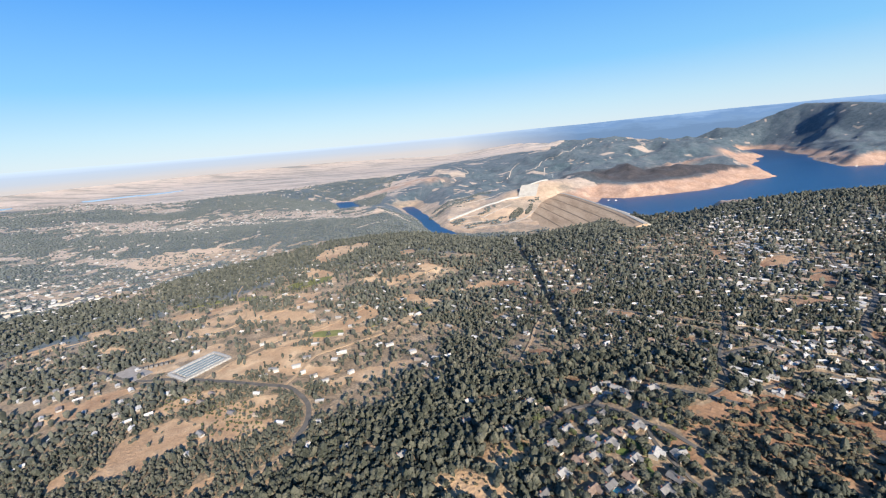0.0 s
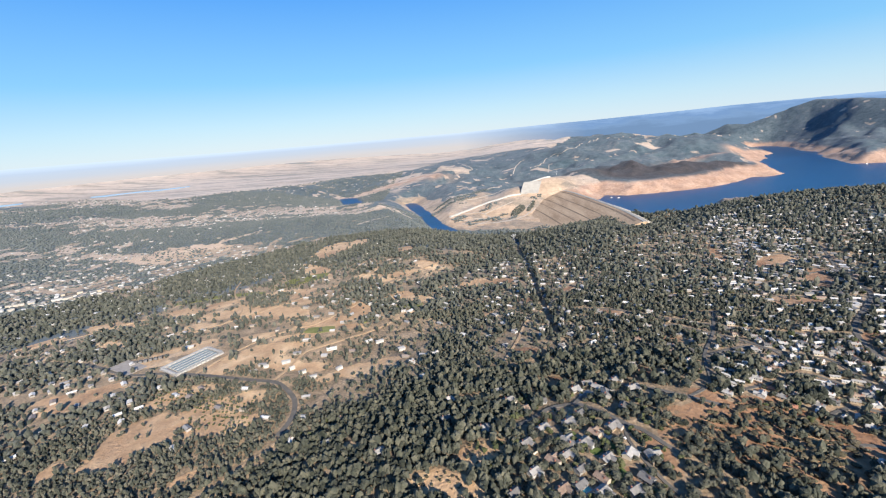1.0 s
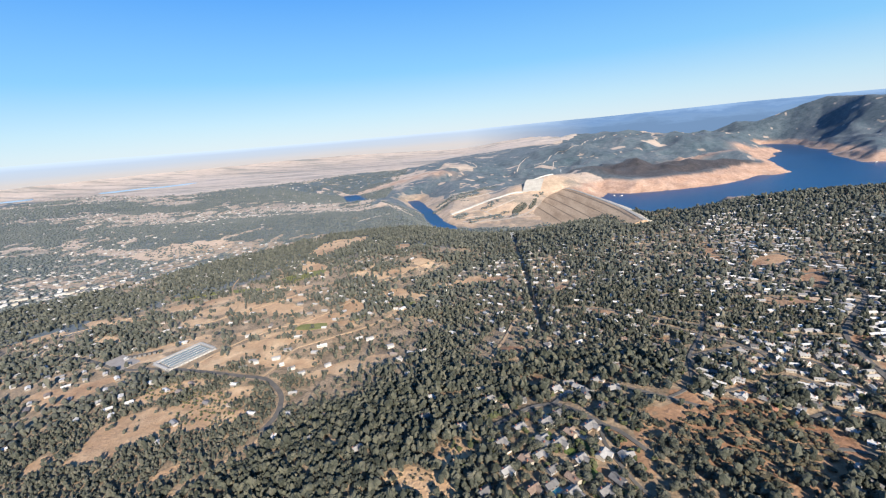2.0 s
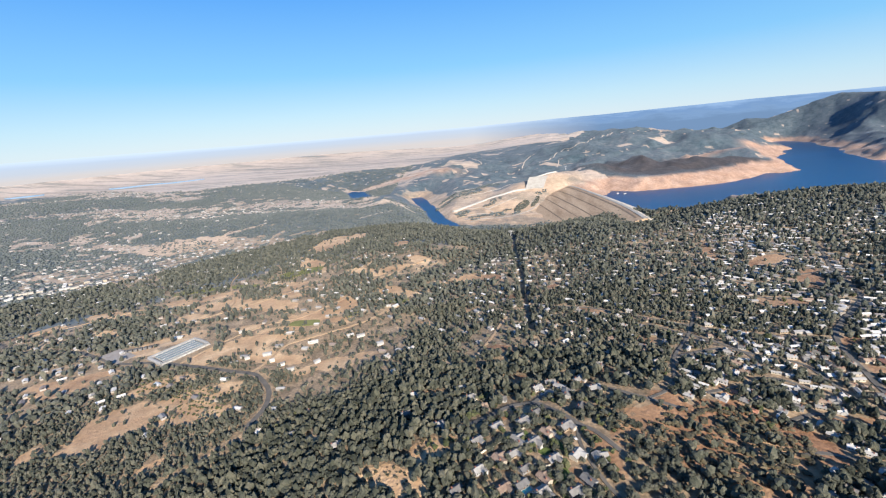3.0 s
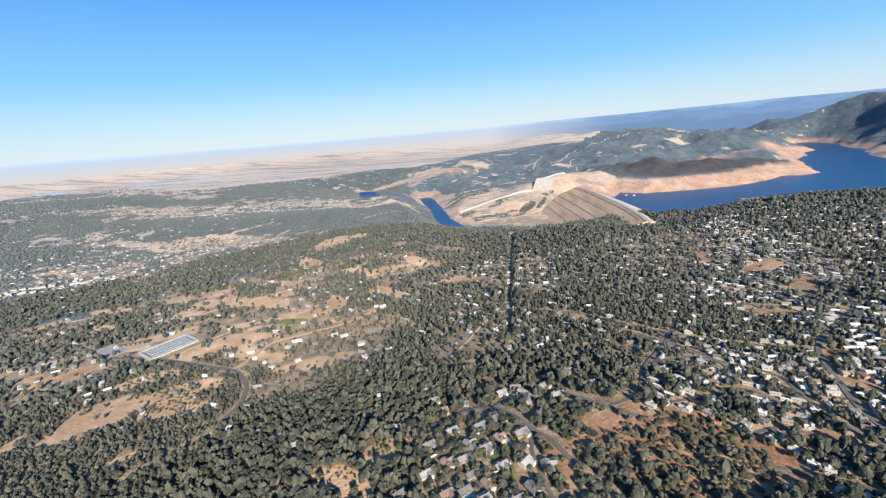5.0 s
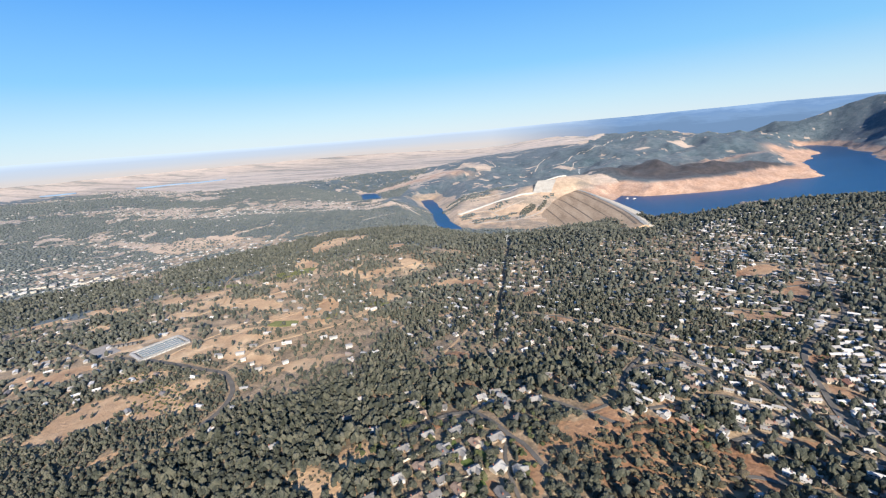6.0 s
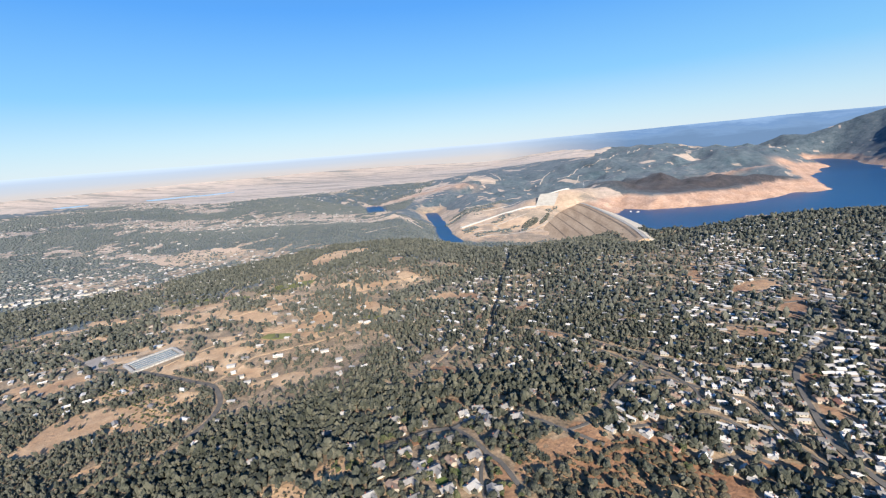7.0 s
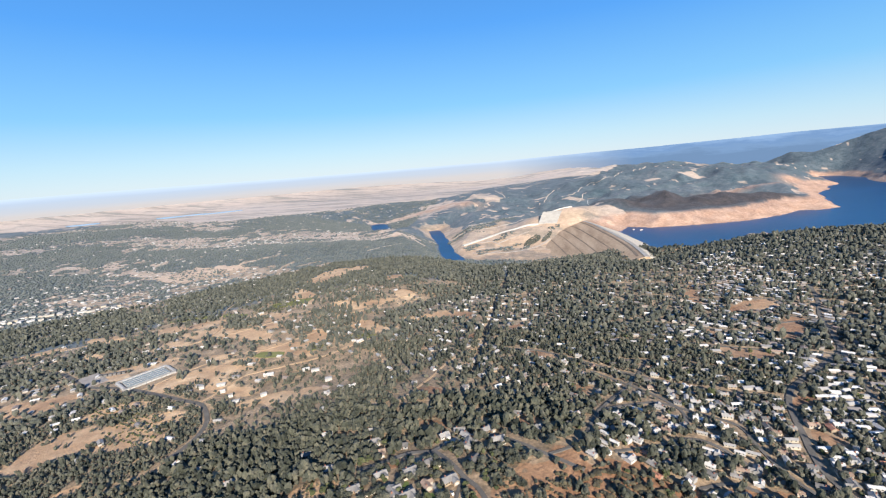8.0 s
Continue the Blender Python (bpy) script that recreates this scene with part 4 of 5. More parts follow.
road([(-153, 769), (-102, 810), (-68, 864), (-24, 918)], 4.0, "pale dirt lane along a row of houses", MAT_TRACK)


def house_spots():
    """Places and headings of houses: close on the ridge, scattered below it."""
    rng = np.random.default_rng(5)
    found = []
    cells = {}
    def free(x, y, gap):
        cx, cy = int(x // 20), int(y // 20)
        return all(math.hypot(x - p[0], y - p[1]) > gap for i in (-1, 0, 1) for j in (-1, 0, 1) for p in cells.get((cx + i, cy + j), ()))
    n = 130000
    xs, ys = rng.uniform(-1300, 820, n), rng.uniform(200, 1900, n)
    out = rng.random(n) < 0.3
    xs[out], ys[out] = rng.uniform(-2900, -250, out.sum()), rng.uniform(1100, 2900, out.sum())
    near = (rng.random(n) < 0.5) & ~out
    xs[near], ys[near] = rng.uniform(60, 760, near.sum()), rng.uniform(220, 1000, near.sum())
    d = suburb(xs, ys)
    west = 0.11 * sstep(-60, -130, xs) * sstep(300, 420, ys) * sstep(1250, 950, np.hypot(xs - 90, ys)) * (0.35 + 0.65 * sstep(-0.1, 0.5, vnoise(xs, ys, 120, 88)))
    west = west + 0.2 * np.exp(-(np.hypot((xs + 950) / 240, (ys - 985) / 190)) ** 2) + 0.35 * np.exp(-(np.hypot((xs + 500) / 90, (ys - 500) / 40)) ** 2)
    west = west + 0.06 * sstep(1100, 1300, np.hypot(xs, ys)) * sstep(-250, -600, xs) * (0.04 + 0.10 * sstep(-700, -1100, xs) + 1.6 * lowland_gaps(xs, ys) * (0.25 + sstep(0.0, 0.4, fbm(xs, ys, 420, 83)))) * (1 - plainland(xs, ys))
    west = west + 0.05 * sstep(-150, 0, xs) * sstep(420, 520, ys) * sstep(1000, 800, ys)
    court = 0.9 * np.exp(-(np.hypot((xs - 108) / 52, (ys - 300) / 34)) ** 4)
    chance = np.maximum(np.maximum(d, west), court)
    z = height(xs, ys)
    ok = (rng.random(n) < chance) & (in_fields(xs, ys, FIELDS) < 0.55) & (sum(bare_shore(xs, ys, z)) < 0.2) & (outside(xs, ys, LAKE_SHORE) > 25)
    for points, width in ROADS:
        ok &= line_dist(xs, ys, points) > width / 2 + 5
    for i in np.nonzero(ok)[0]:
        gap = 8.3 if d[i] > 0.6 or court[i] > 0.4 else 15.5
        if math.hypot(xs[i] + 363, ys[i] - 543) > 62 and free(xs[i], ys[i], gap):
            heading = 155 + 28 * math.sin(xs[i] / 90 + ys[i] / 140) + 90 * (rng.random() < 0.14) + rng.uniform(-8, 8)
            cells.setdefault((int(xs[i] // 20), int(ys[i] // 20)), []).append((xs[i], ys[i]))
            found.append((xs[i], ys[i], heading))
    return sorted(found, key=lambda p: math.hypot(p[0] - 150, p[1] - 180))


COURT = [(112, 316, 36), (101, 306, 36), (86, 342, 10), (58, 349, 30), (68, 331, 20), (79, 300, 36), (133, 297, 36), (117, 290, 126), (105, 279, 36), (79, 263, 126), (90, 269, 36), (96, 255, 36), (117, 263, 36),
         (134, 267, 50), (137, 244, 125), (92, 242, 36), (48, 241, 40), (150, 320, 60), (94, 280, 126), (33, 309, 20), (0, 334, 30), (20, 339, 40), (80, 240, 36), (126, 236, 30), (104, 235, 36), (5, 368, 20),
         (-111, 339, 30), (-56, 304, 40), (49, 367, 15), (120, 357, 30), (140, 354, -40), (143, 341, 80), (133, 364, 10), (63, 284, 36), (64, 256, 36), (108, 246, 126), (149, 262, 100), (168, 345, 20), (158, 362, 40)]
SPOTS = [p for p in house_spots() if not (-15 < p[0] < 172 and 225 < p[1] < 372)]
NEAR_HOUSES, FAR_HOUSES = COURT + SPOTS[:330], SPOTS[330:]
SPOTS = COURT + SPOTS


def place_houses():
    kinds = [
        (9.6, 6.2, 4.2, 1, 0, "cream house with a pale grey shingle roof"), (9, 6, 4, 0, 1, "white house with a bright white roof"),
        (10, 6.4, 4.2, 2, 2, "tan house with a grey shingle roof"), (8.6, 6, 0, 3, 3, "grey house with a dark slate roof"),
        (11, 4.0, 0, 0, 1, "long white mobile home with a white metal roof"), (9.6, 6, 4, 4, 0, "cream house with a brown shingle roof"),
        (9, 6.4, 4, 1, 1, "white house with a weathered pale grey roof"), (11.5, 4.2, 0, 1, 0, "long cream mobile home with a grey metal roof"),
        (9, 5.6, 0, 5, 2, "tan house with a faded clay tile roof"), (10, 6.6, 4.2, 2, 3, "grey house with a low grey roof"),
    ]
    odds = [12, 13, 14, 15, 20, 9, 11, 14, 2, 9]
    court_odds = [5, 1, 22, 30, 0, 22, 4, 0, 2, 18]
    rng = random.Random(11)
    models = {}
    for x, y, heading in NEAR_HOUSES:
        k = rng.choices(range(len(kinds)), court_odds if (x, y, heading) in COURT else odds)[0]
        z = float(height(x, y)) + 0.5
        m = pose(x, y, z, 0, 0, heading) @ Matrix.Scale(rng.uniform(0.9, 1.12) if (x, y, heading) in COURT else rng.uniform(0.64, 0.86), 4)
        if k in models:
            copy_thing(models[k], Matrix()).matrix_basis = m
        else:
            length, depth, wing, roof, wall, label = kinds[k]
            models[k] = house(length, depth, wing, ROOFS[roof], WALLS[wall], label + " among trees", "mobile" in label)
            models[k].matrix_basis = m


place_houses()


def far_houses():
    """Houses too far off and too many to tell apart: gabled blocks in one mesh."""
    rng = np.random.default_rng(8)
    p = np.array(FAR_HOUSES)
    n = len(p)
    z = height(p[:, 0], p[:, 1])
    big = (1 - 0.22 * sstep(500, 800, p[:, 1]) * (p[:, 0] > 0)) * 1 + rng.uniform(0.0, 0.35, n) * (p[:, 0] < -450) * (p[:, 1] > 850)
    a, b, e, r = rng.uniform(3.4, 5.4, n) * big, rng.uniform(2.1, 3.1, n) * big, rng.uniform(2.3, 2.7, n) * big ** 0.6, rng.uniform(0.7, 1.5, n)
    c, s = np.cos(np.radians(p[:, 2])), np.sin(np.radians(p[:, 2]))
    def at(u, v, h):
        return np.stack([p[:, 0] + u * c - v * s, p[:, 1] + u * s + v * c, z + h], 1)
    low = [at(-a, -b, -2), at(a, -b, -2), at(a, b, -2), at(-a, b, -2), at(-a, -b, e), at(a, -b, e), at(a, b, e), at(-a, b, e)]
    top = [at(-a - 0.4, -b - 0.4, e), at(a + 0.4, -b - 0.4, e), at(a + 0.4, 0 * b, e + r), at(-a - 0.4, 0 * b, e + r), at(-a - 0.4, b + 0.4, e), at(a + 0.4, b + 0.4, e)]
    for name, rows, faces, stops, label in (
            ("far_house_walls", low, ((0, 1, 5, 4), (1, 2, 6, 5), (2, 3, 7, 6), (3, 0, 4, 7)), ((0.0, (0.30, 0.27, 0.235)), (0.5, (0.38, 0.365, 0.345)), (1.0, (0.22, 0.195, 0.17))), "pale walls of far houses under trees"),
            ("far_house_roofs", top, ((0, 1, 2, 3), (3, 2, 5, 4)), ((0.0, (0.70, 0.69, 0.67)), (0.3, (0.60, 0.59, 0.575)), (0.5, (0.42, 0.415, 0.41)), (0.8, (0.20, 0.20, 0.21)), (1.0, (0.34, 0.25, 0.2))), "white and grey roofs of far houses under trees")):
        m = material(name, 0.8)
        finish(m, ramp(m, node(m, "ShaderNodeNewGeometry").outputs["Random Per Island"], *stops), noise_at(m, 2, 3), 0.2, 0.2)
        k = len(rows)
        verts = np.stack(rows, 1).reshape(-1, 3)
        f = (np.array(faces)[None] + (np.arange(n) * k)[:, None, None]).reshape(-1, 4)
        tagged(link_mesh(name, verts, f, m), label, "houses", kind="stuff")


far_houses()


# ---- storage yard and town ----
def shed(name, label, category, x, y, heading, length, depth, eave, rise, roof, wall, doors=0, group=""):
    """A long low building with roll-up doors."""
    h = thing(name, label, category, (x, y, max(float(height(x, y)), 0) + 0.8), group)
    h.rotation_euler = (0, 0, radians(heading))
    bm = bmesh.new()
    gable_wall(bm, -length / 2, -depth / 2, length / 2, depth / 2, eave, rise)
    part("wall", bm, wall, h)
    bm = bmesh.new()
    gable(bm, -length / 2, -depth / 2, length / 2, depth / 2, eave, rise, over=0.3)
    part("roof", bm, roof, h)
    for i in range(doors):
        u = -length / 2 + (i + 0.5) * length / doors
        box_part("roll_door", (u - length / doors * 0.36, -depth / 2 - 0.05, 0, u + length / doors * 0.36, -depth / 2 - 0.01, 2.4), ROOFS[1], h, "pale roll-up door")
    return h


def storage_yard():
    ax = Vector((-359 + 394, 578 - 519, 0))
    heading = math.degrees(math.atan2(ax.y, ax.x))
    ux, uy = ax.normalized().x, ax.normalized().y
    cx, cy = -361, 543
    zc = max(float(height(cx + i * 20, cy + j * 20)) for i in (-1, 0, 1) for j in (-1, 0, 1)) + 0.3
    slab = thing("storage_yard", "pale concrete yard of a storage site", "yard", (cx, cy, zc))
    slab.rotation_euler = (0, 0, radians(heading))
    box_part("slab", (-35, -22, -8, 35, 22, 0), MAT_LOT, slab)
    for k, v in enumerate((-19.5, -12, -4.5, 3, 10.5, 19.0)):
        edge = k in (0, 5)
        ob = shed("storage_building", "long white storage building with a metal roof" if edge else "long storage building with a blue-grey metal roof", "storage building",
                  cx - uy * v, cy + ux * v, heading, 66 if edge else 54, 4.5, 2.2, 0.35, ROOFS[1] if edge else MAT_BLUE_ROOF, WALLS[3], 10, "storage buildings")
        ob.location.z = zc
    for u in (-32.5, 32.5):
        ob = shed("storage_building", "short white storage building closing the yard", "storage building", cx + ux * u, cy + uy * u, heading + 90, 33, 4.2, 2.2, 0.35, ROOFS[1], WALLS[3], 5, "storage buildings")
        ob.location.z = zc
    lot = thing("parking_lot", "grey gravel lot beside the country road", "parking lot", (-458, 545, float(height(-458, 545))))
    box_part("gravel", (-26, -13, -4, 26, 13, 1.1), MAT_LOT, lot)
    lot.rotation_euler = (0, 0, radians(-28))
    for i in range(6):
        shed("carport", "dark flat-roofed carport on the gravel lot", "carport", -448 + i * 6 - 6, 556 + i * 2.2, 20, 4.5, 5, 2.4, 0.2, ROOFS[3], ROOFS[3], 0, "carports")


MAT_BLUE_ROOF = worn("blue_grey_roof", (0.17, 0.22, 0.25), (0.25, 0.30, 0.33), 6, 0.6)
MAT_LOT = worn("grey_gravel", (0.26, 0.24, 0.23), (0.36, 0.34, 0.32), 8)
storage_yard()


def town():
    rng = random.Random(21)
    for k in range(30):
        a, q = rng.uniform(0, 6.283), math.sqrt(rng.random())
        x, y = -960 + 115 * q * math.cos(a) + 40 * q * math.sin(a), 940 + 70 * q * math.sin(a) + 40 * q * math.cos(a)
        shed("store_building", "large flat white commercial building in town", "store", x, y, rng.choice((40, 130)) + rng.uniform(-9, 9), rng.uniform(9, 22), rng.uniform(7, 12), rng.uniform(3.5, 5), 0.4,
             ROOFS[rng.choice((0, 1, 1, 2, 2))], WALLS[rng.choice((0, 1))], 4, "commercial buildings in town")
    for x, y, ln, dp, roof in ((-216, 514, 18, 9, 0), (-252, 494, 16, 7, 0), (-167, 473, 14, 8, 0), (-114, 559, 16, 8, 0), (-98, 556, 18, 8, 0), (-163, 544, 22, 7, 0), (-63, 522, 14, 12, 0), (-397, 593, 24, 11, 0), (-134, 692, 16, 8, 0),
                               (-63, 647, 18, 8, 0), (-341, 818, 18, 8, 0), (-92, 719, 16, 9, 0), (-27, 426, 10, 8, 0), (-139, 490, 12, 8, 0), (-294, 592, 10, 6, 1), (-185, 486, 14, 7, 1), (-202, 497, 10, 6, 0), (-240, 506, 10, 6, 1), (-74, 650, 12, 7, 0),
                               (404, 1107, 20, 12, 0), (426, 1117, 24, 14, 0), (447, 1110, 18, 12, 1), (484, 1116, 40, 8, 0)):
        shed("farm_shed", "white metal farm shed on dry ground", "shed", x, y, rng.uniform(10, 50), ln * 0.62, dp * 0.66, 2.4, 0.7, ROOFS[roof + rng.choice((0, 1))], WALLS[rng.choice((1, 2, 3))], 2, "farm sheds")


town()


# ---- the court of houses above the pasture ----
def fence(points, label):
    """Pale board fence of posts and panels along a line."""
    ob = thing("fence", label, "fence")
    pts, way = smooth_path(points, 5.0)
    z = height(pts[:, 0], pts[:, 1])
    for k in range(len(pts)):
        x, y = pts[k, :2]
        box_part("post", (x - 0.1, y - 0.1, z[k] - 0.5, x + 0.1, y + 0.1, z[k] + 2.0), MAT_PALE_BOARD, ob)
        if k + 1 < len(pts):
            n = np.array((-way[k, 1], way[k, 0])) * 0.06
            a, b = pts[k, :2], pts[k + 1, :2]
            bm = loft([[(*(a + n), z[k] - 0.1), (*(a - n), z[k] - 0.1), (*(a - n), z[k] + 1.8), (*(a + n), z[k] + 1.8)],
                       [(*(b + n), z[k + 1] - 0.1), (*(b - n), z[k + 1] - 0.1), (*(b - n), z[k + 1] + 1.8), (*(b + n), z[k + 1] + 1.8)]])
            part("panel", bm, MAT_PALE_BOARD, ob)
    return ob


def yard(name, cx, cy, rx, ry, turn, material, label, lift=0.35):
    """A paved or planted patch with a rounded uneven edge, laid on the ground."""
    c, s = math.cos(radians(turn)), math.sin(radians(turn))
    ring = []
    for k in range(16):
        t = 2 * math.pi * k / 16
        q = (abs(math.cos(t)) ** 4 + abs(math.sin(t)) ** 4) ** -0.25 * (1 + 0.06 * math.sin(5 * t))
        u, v = rx * q * math.cos(t), ry * q * math.sin(t)
        ring.append((cx + u * c - v * s, cy + u * s + v * c))
    bm = loft([[(*p, float(height(*p)) - 1.5) for p in ring], [(*p, float(height(*p)) + lift) for p in ring]])
    return tagged(part(name, bm, material), label, name, kind="structure")


def pool(x, y, turn):
    ob = thing("swimming_pool", "small turquoise garden swimming pool", "pool", (x, y, float(height(x, y)) + 0.3))
    ob.rotation_euler = (0, 0, radians(turn))
    box_part("surround", (-5, -3.4, -2, 5, 3.4, 0.15), MAT_CONCRETE, ob, "pale paved surround")
    box_part("pool_water", (-3.6, -2, -1, 3.6, 2, 0.2), MAT_POOL, ob, "turquoise water")
    return ob


def boat(x, y, turn, length):
    """A houseboat at anchor."""
    ob = thing("houseboat", "white houseboat moored on the blue reservoir", "boat", (x, y, LAKE), "houseboats on the reservoir")
    ob.rotation_euler = (0, 0, radians(turn))
    a, b = length / 2, length * 0.16
    rows = [[(u, v * w, z) for v, z in ((-1, 1.0), (-0.7, -0.4), (0.7, -0.4), (1, 1.0))] for u, w in ((-a, b * 0.9), (0, b), (a * 0.7, b * 0.9), (a, b * 0.35))]
    part("hull", loft(rows), MAT_WHITE, ob)
    box_part("cabin", (-a * 0.75, -b * 0.75, 1.0, a * 0.5, b * 0.75, 3.4), MAT_WHITE, ob)
    box_part("roof", (-a * 0.85, -b * 0.85, 3.4, a * 0.6, b * 0.85, 3.6), ROOFS[1], ob, "pale grey roof deck")
    return ob


MAT_PALE_BOARD = worn("pale_boards", (0.50, 0.45, 0.38), (0.64, 0.58, 0.50), 2.0)
MAT_LAWN = worn("watered_lawn", (0.07, 0.11, 0.03), (0.13, 0.17, 0.06), 4.0)
MAT_POOL = water_material("pool_water", (0.10, 0.42, 0.48), 0.1)
MAT_RED_SOIL = worn("red_soil", (0.27, 0.145, 0.085), (0.38, 0.22, 0.135), 9.0)
fence([(127, 317), (117, 309), (100, 297), (87, 286), (75, 278), (64, 270)], "long pale board fence below the houses")
fence([(103, 259), (114, 257), (124, 266)], "pale board fence between gardens")
yard("courtyard", 130, 348, 8, 6, 20, MAT_CONCRETE, "pale paved courtyard of a large house")
yard("driveway", 126, 288, 2.6, 8, 36, MAT_CONCRETE, "pale concrete driveway between houses")
yard("driveway", 104, 315, 2.6, 6, 40, MAT_CONCRETE, "pale concrete driveway between houses")
yard("lawn", 121, 251, 6, 4, 36, MAT_LAWN, "small green watered lawn")
yard("lawn", 113, 273, 5, 3.5, 36, MAT_LAWN, "small green watered lawn")
yard("lawn", 124, 279, 3, 6, 36, MAT_LAWN, "small green watered lawn")
yard("lawn", 97, 290, 7, 3, 36, MAT_LAWN, "small green watered lawn")
yard("lawn", -75, 315, 9, 6, 30, MAT_LAWN, "small green watered lawn")
yard("bare_yard", 85, 316, 12, 5, 28, MAT_RED_SOIL, "bare reddish soil yard")
MAT_PASTURE = worn("irrigated_pasture", (0.13, 0.15, 0.055), (0.24, 0.24, 0.10), 14)
for px, py, rx, ry, turn in ((-66, 673, 24, 9, 165), (-198, 607, 24, 10, 179), (-309, 885, 46, 24, 18), (-524, 841, 50, 13, 6), (-415, 831, 40, 9, 168), (-132, 632, 12, 7, 60)):
    yard("pasture", px, py, rx, ry, turn, MAT_PASTURE, "irrigated green pasture between dry fields", 0.5)
pool(95, 239, 30)
pool(320, 321, 20)
boat(640, 1730, 40, 14)
boat(662, 1712, 25, 16)
boat(1960, 2110, 10, 16)



def car(x, y, turn, paint, label):
    """A parked car."""
    ob = thing("car", label, "car", (x, y, float(height(x, y)) + 0.55), "parked cars")
    ob.rotation_euler = (0, 0, radians(turn))
    body = [(-2.1, 0.35), (-2.1, 0.85), (-1.0, 0.95), (-0.7, 1.4), (0.8, 1.4), (1.3, 0.95), (2.1, 0.8), (2.1, 0.35)]
    part("body", loft([[(u, v * w, z) for u, z in body] for v, w in ((-0.85, 1), (0.85, 1))]), paint, ob)
    box_part("windscreen", (-0.62, -0.8, 1.0, 0.72, 0.8, 1.43), MAT_GLASS, ob, "dark glass")
    for u in (-1.35, 1.35):
        for v in (-0.86, 0.86):
            bm = bmesh.new()
            bmesh.ops.create_cone(bm, cap_ends=True, segments=10, radius1=0.33, radius2=0.33, depth=0.22, matrix=Matrix.Translation((u, v, 0.33)) @ Matrix.Rotation(math.pi / 2, 4, "X"))
            wheel = part("wheel", bm, MAT_TYRE, ob, "black tyre")
            bm = bmesh.new()
            bmesh.ops.create_cone(bm, cap_ends=True, segments=10, radius1=0.2, radius2=0.2, depth=0.24, matrix=Matrix.Translation((u, v, 0.33)) @ Matrix.Rotation(math.pi / 2, 4, "X"))
            part("rim", bm, PAINTS[1], wheel, "silver rim")
    return ob


MAT_TYRE = worn("tyre", (0.02, 0.02, 0.02), (0.04, 0.04, 0.04), 0.5)
PAINTS = [worn("paint_" + n, d, l, 3.0, 0.35) for n, d, l in (("white", (0.62, 0.62, 0.61), (0.70, 0.70, 0.69)), ("silver", (0.36, 0.37, 0.38), (0.44, 0.45, 0.46)), ("dark", (0.04, 0.045, 0.055), (0.07, 0.075, 0.085)))]
for x, y, turn, k in ((130, 340, 20, 0), (134, 346, 80, 1), (141, 345, 95, 0), (138, 339, 10, 2), (137, 284, 115, 0), (104, 310, 40, 1)):
    car(x, y, turn, PAINTS[k], ("white", "silver", "dark")[k] + " car parked on a paved drive")

_hx = {}
for _x, _y, _h in SPOTS:
    _hx.setdefault((int(_x // 12), int(_y // 12)), []).append((_x, _y))


def taken(x, y):
    """Where no tree can stand: on roads, in houses and yards."""
    no = np.hypot(x + 361, y - 543) < 44
    no |= np.hypot(x + 458, y - 545) < 24
    for points, width in ROADS:
        no |= line_dist(x, y, points) < width / 2 + 2.8
    for i in range(len(x)):
        if not no[i]:
            cx, cy = int(x[i] // 12), int(y[i] // 12)
            no[i] = any((x[i] - p[0]) ** 2 + (y[i] - p[1]) ** 2 < 17 for a in (-1, 0, 1) for b in (-1, 0, 1) for p in _hx.get((cx + a, cy + b), ()))
    return no

# ---- trees ----
def lump(level, seed, rough):
    """A knobbly closed clump of leaves about the origin, radius 1."""
    bm = bmesh.new()
    if level == 0:
        bmesh.ops.create_icosphere(bm, subdivisions=1, radius=1)
    else:
        bmesh.ops.create_icosphere(bm, subdivisions=level, radius=1)
    rng = random.Random(seed)
    for v in bm.verts:
        v.co *= 1 + rough * (rng.random() - 0.5) * 2
    bmesh.ops.triangulate(bm, faces=bm.faces)
    bm.verts.index_update()
    out = np.array([v.co[:] for v in bm.verts]), np.array([[v.index for v in f.verts] for f in bm.faces])
    bm.free()
    return out


def crown(seed, clumps, level, conifer=False):
    """Corners and triangles of a crown of height about 1.5 and radius 1, its foot at 0."""
    rng = random.Random(seed)
    verts, tris, n = [], [], 0
    for k in range(clumps):
        v, f = lump(level, seed * 31 + k, 0.36)
        if conifer:
            h = (k + 0.4) / clumps
            s = np.array((0.9 - 0.6 * h, 0.9 - 0.6 * h, 2.1 / clumps))
            c = np.array((rng.uniform(-0.1, 0.1), rng.uniform(-0.1, 0.1), 0.3 + 2.0 * h))
        else:
            w = 0.05 if clumps == 1 else rng.uniform(0.35, 0.75) if k else 0.1
            a = k * 2.4 + rng.uniform(-0.6, 0.6)
            q = 0.95 if clumps == 1 else rng.uniform(0.34, 0.66) if k else 0.68
            s = np.array((q * rng.uniform(0.8, 1.2), q * rng.uniform(0.8, 1.2), q * rng.uniform(0.6, 1.05)))
            c = np.array((w * math.cos(a), w * math.sin(a), 0.72 + rng.uniform(-0.3, 0.5)))
        verts.append(v * s + c)
        tris.append(f + n)
        n += len(v)
    return np.concatenate(verts), np.concatenate(tris)


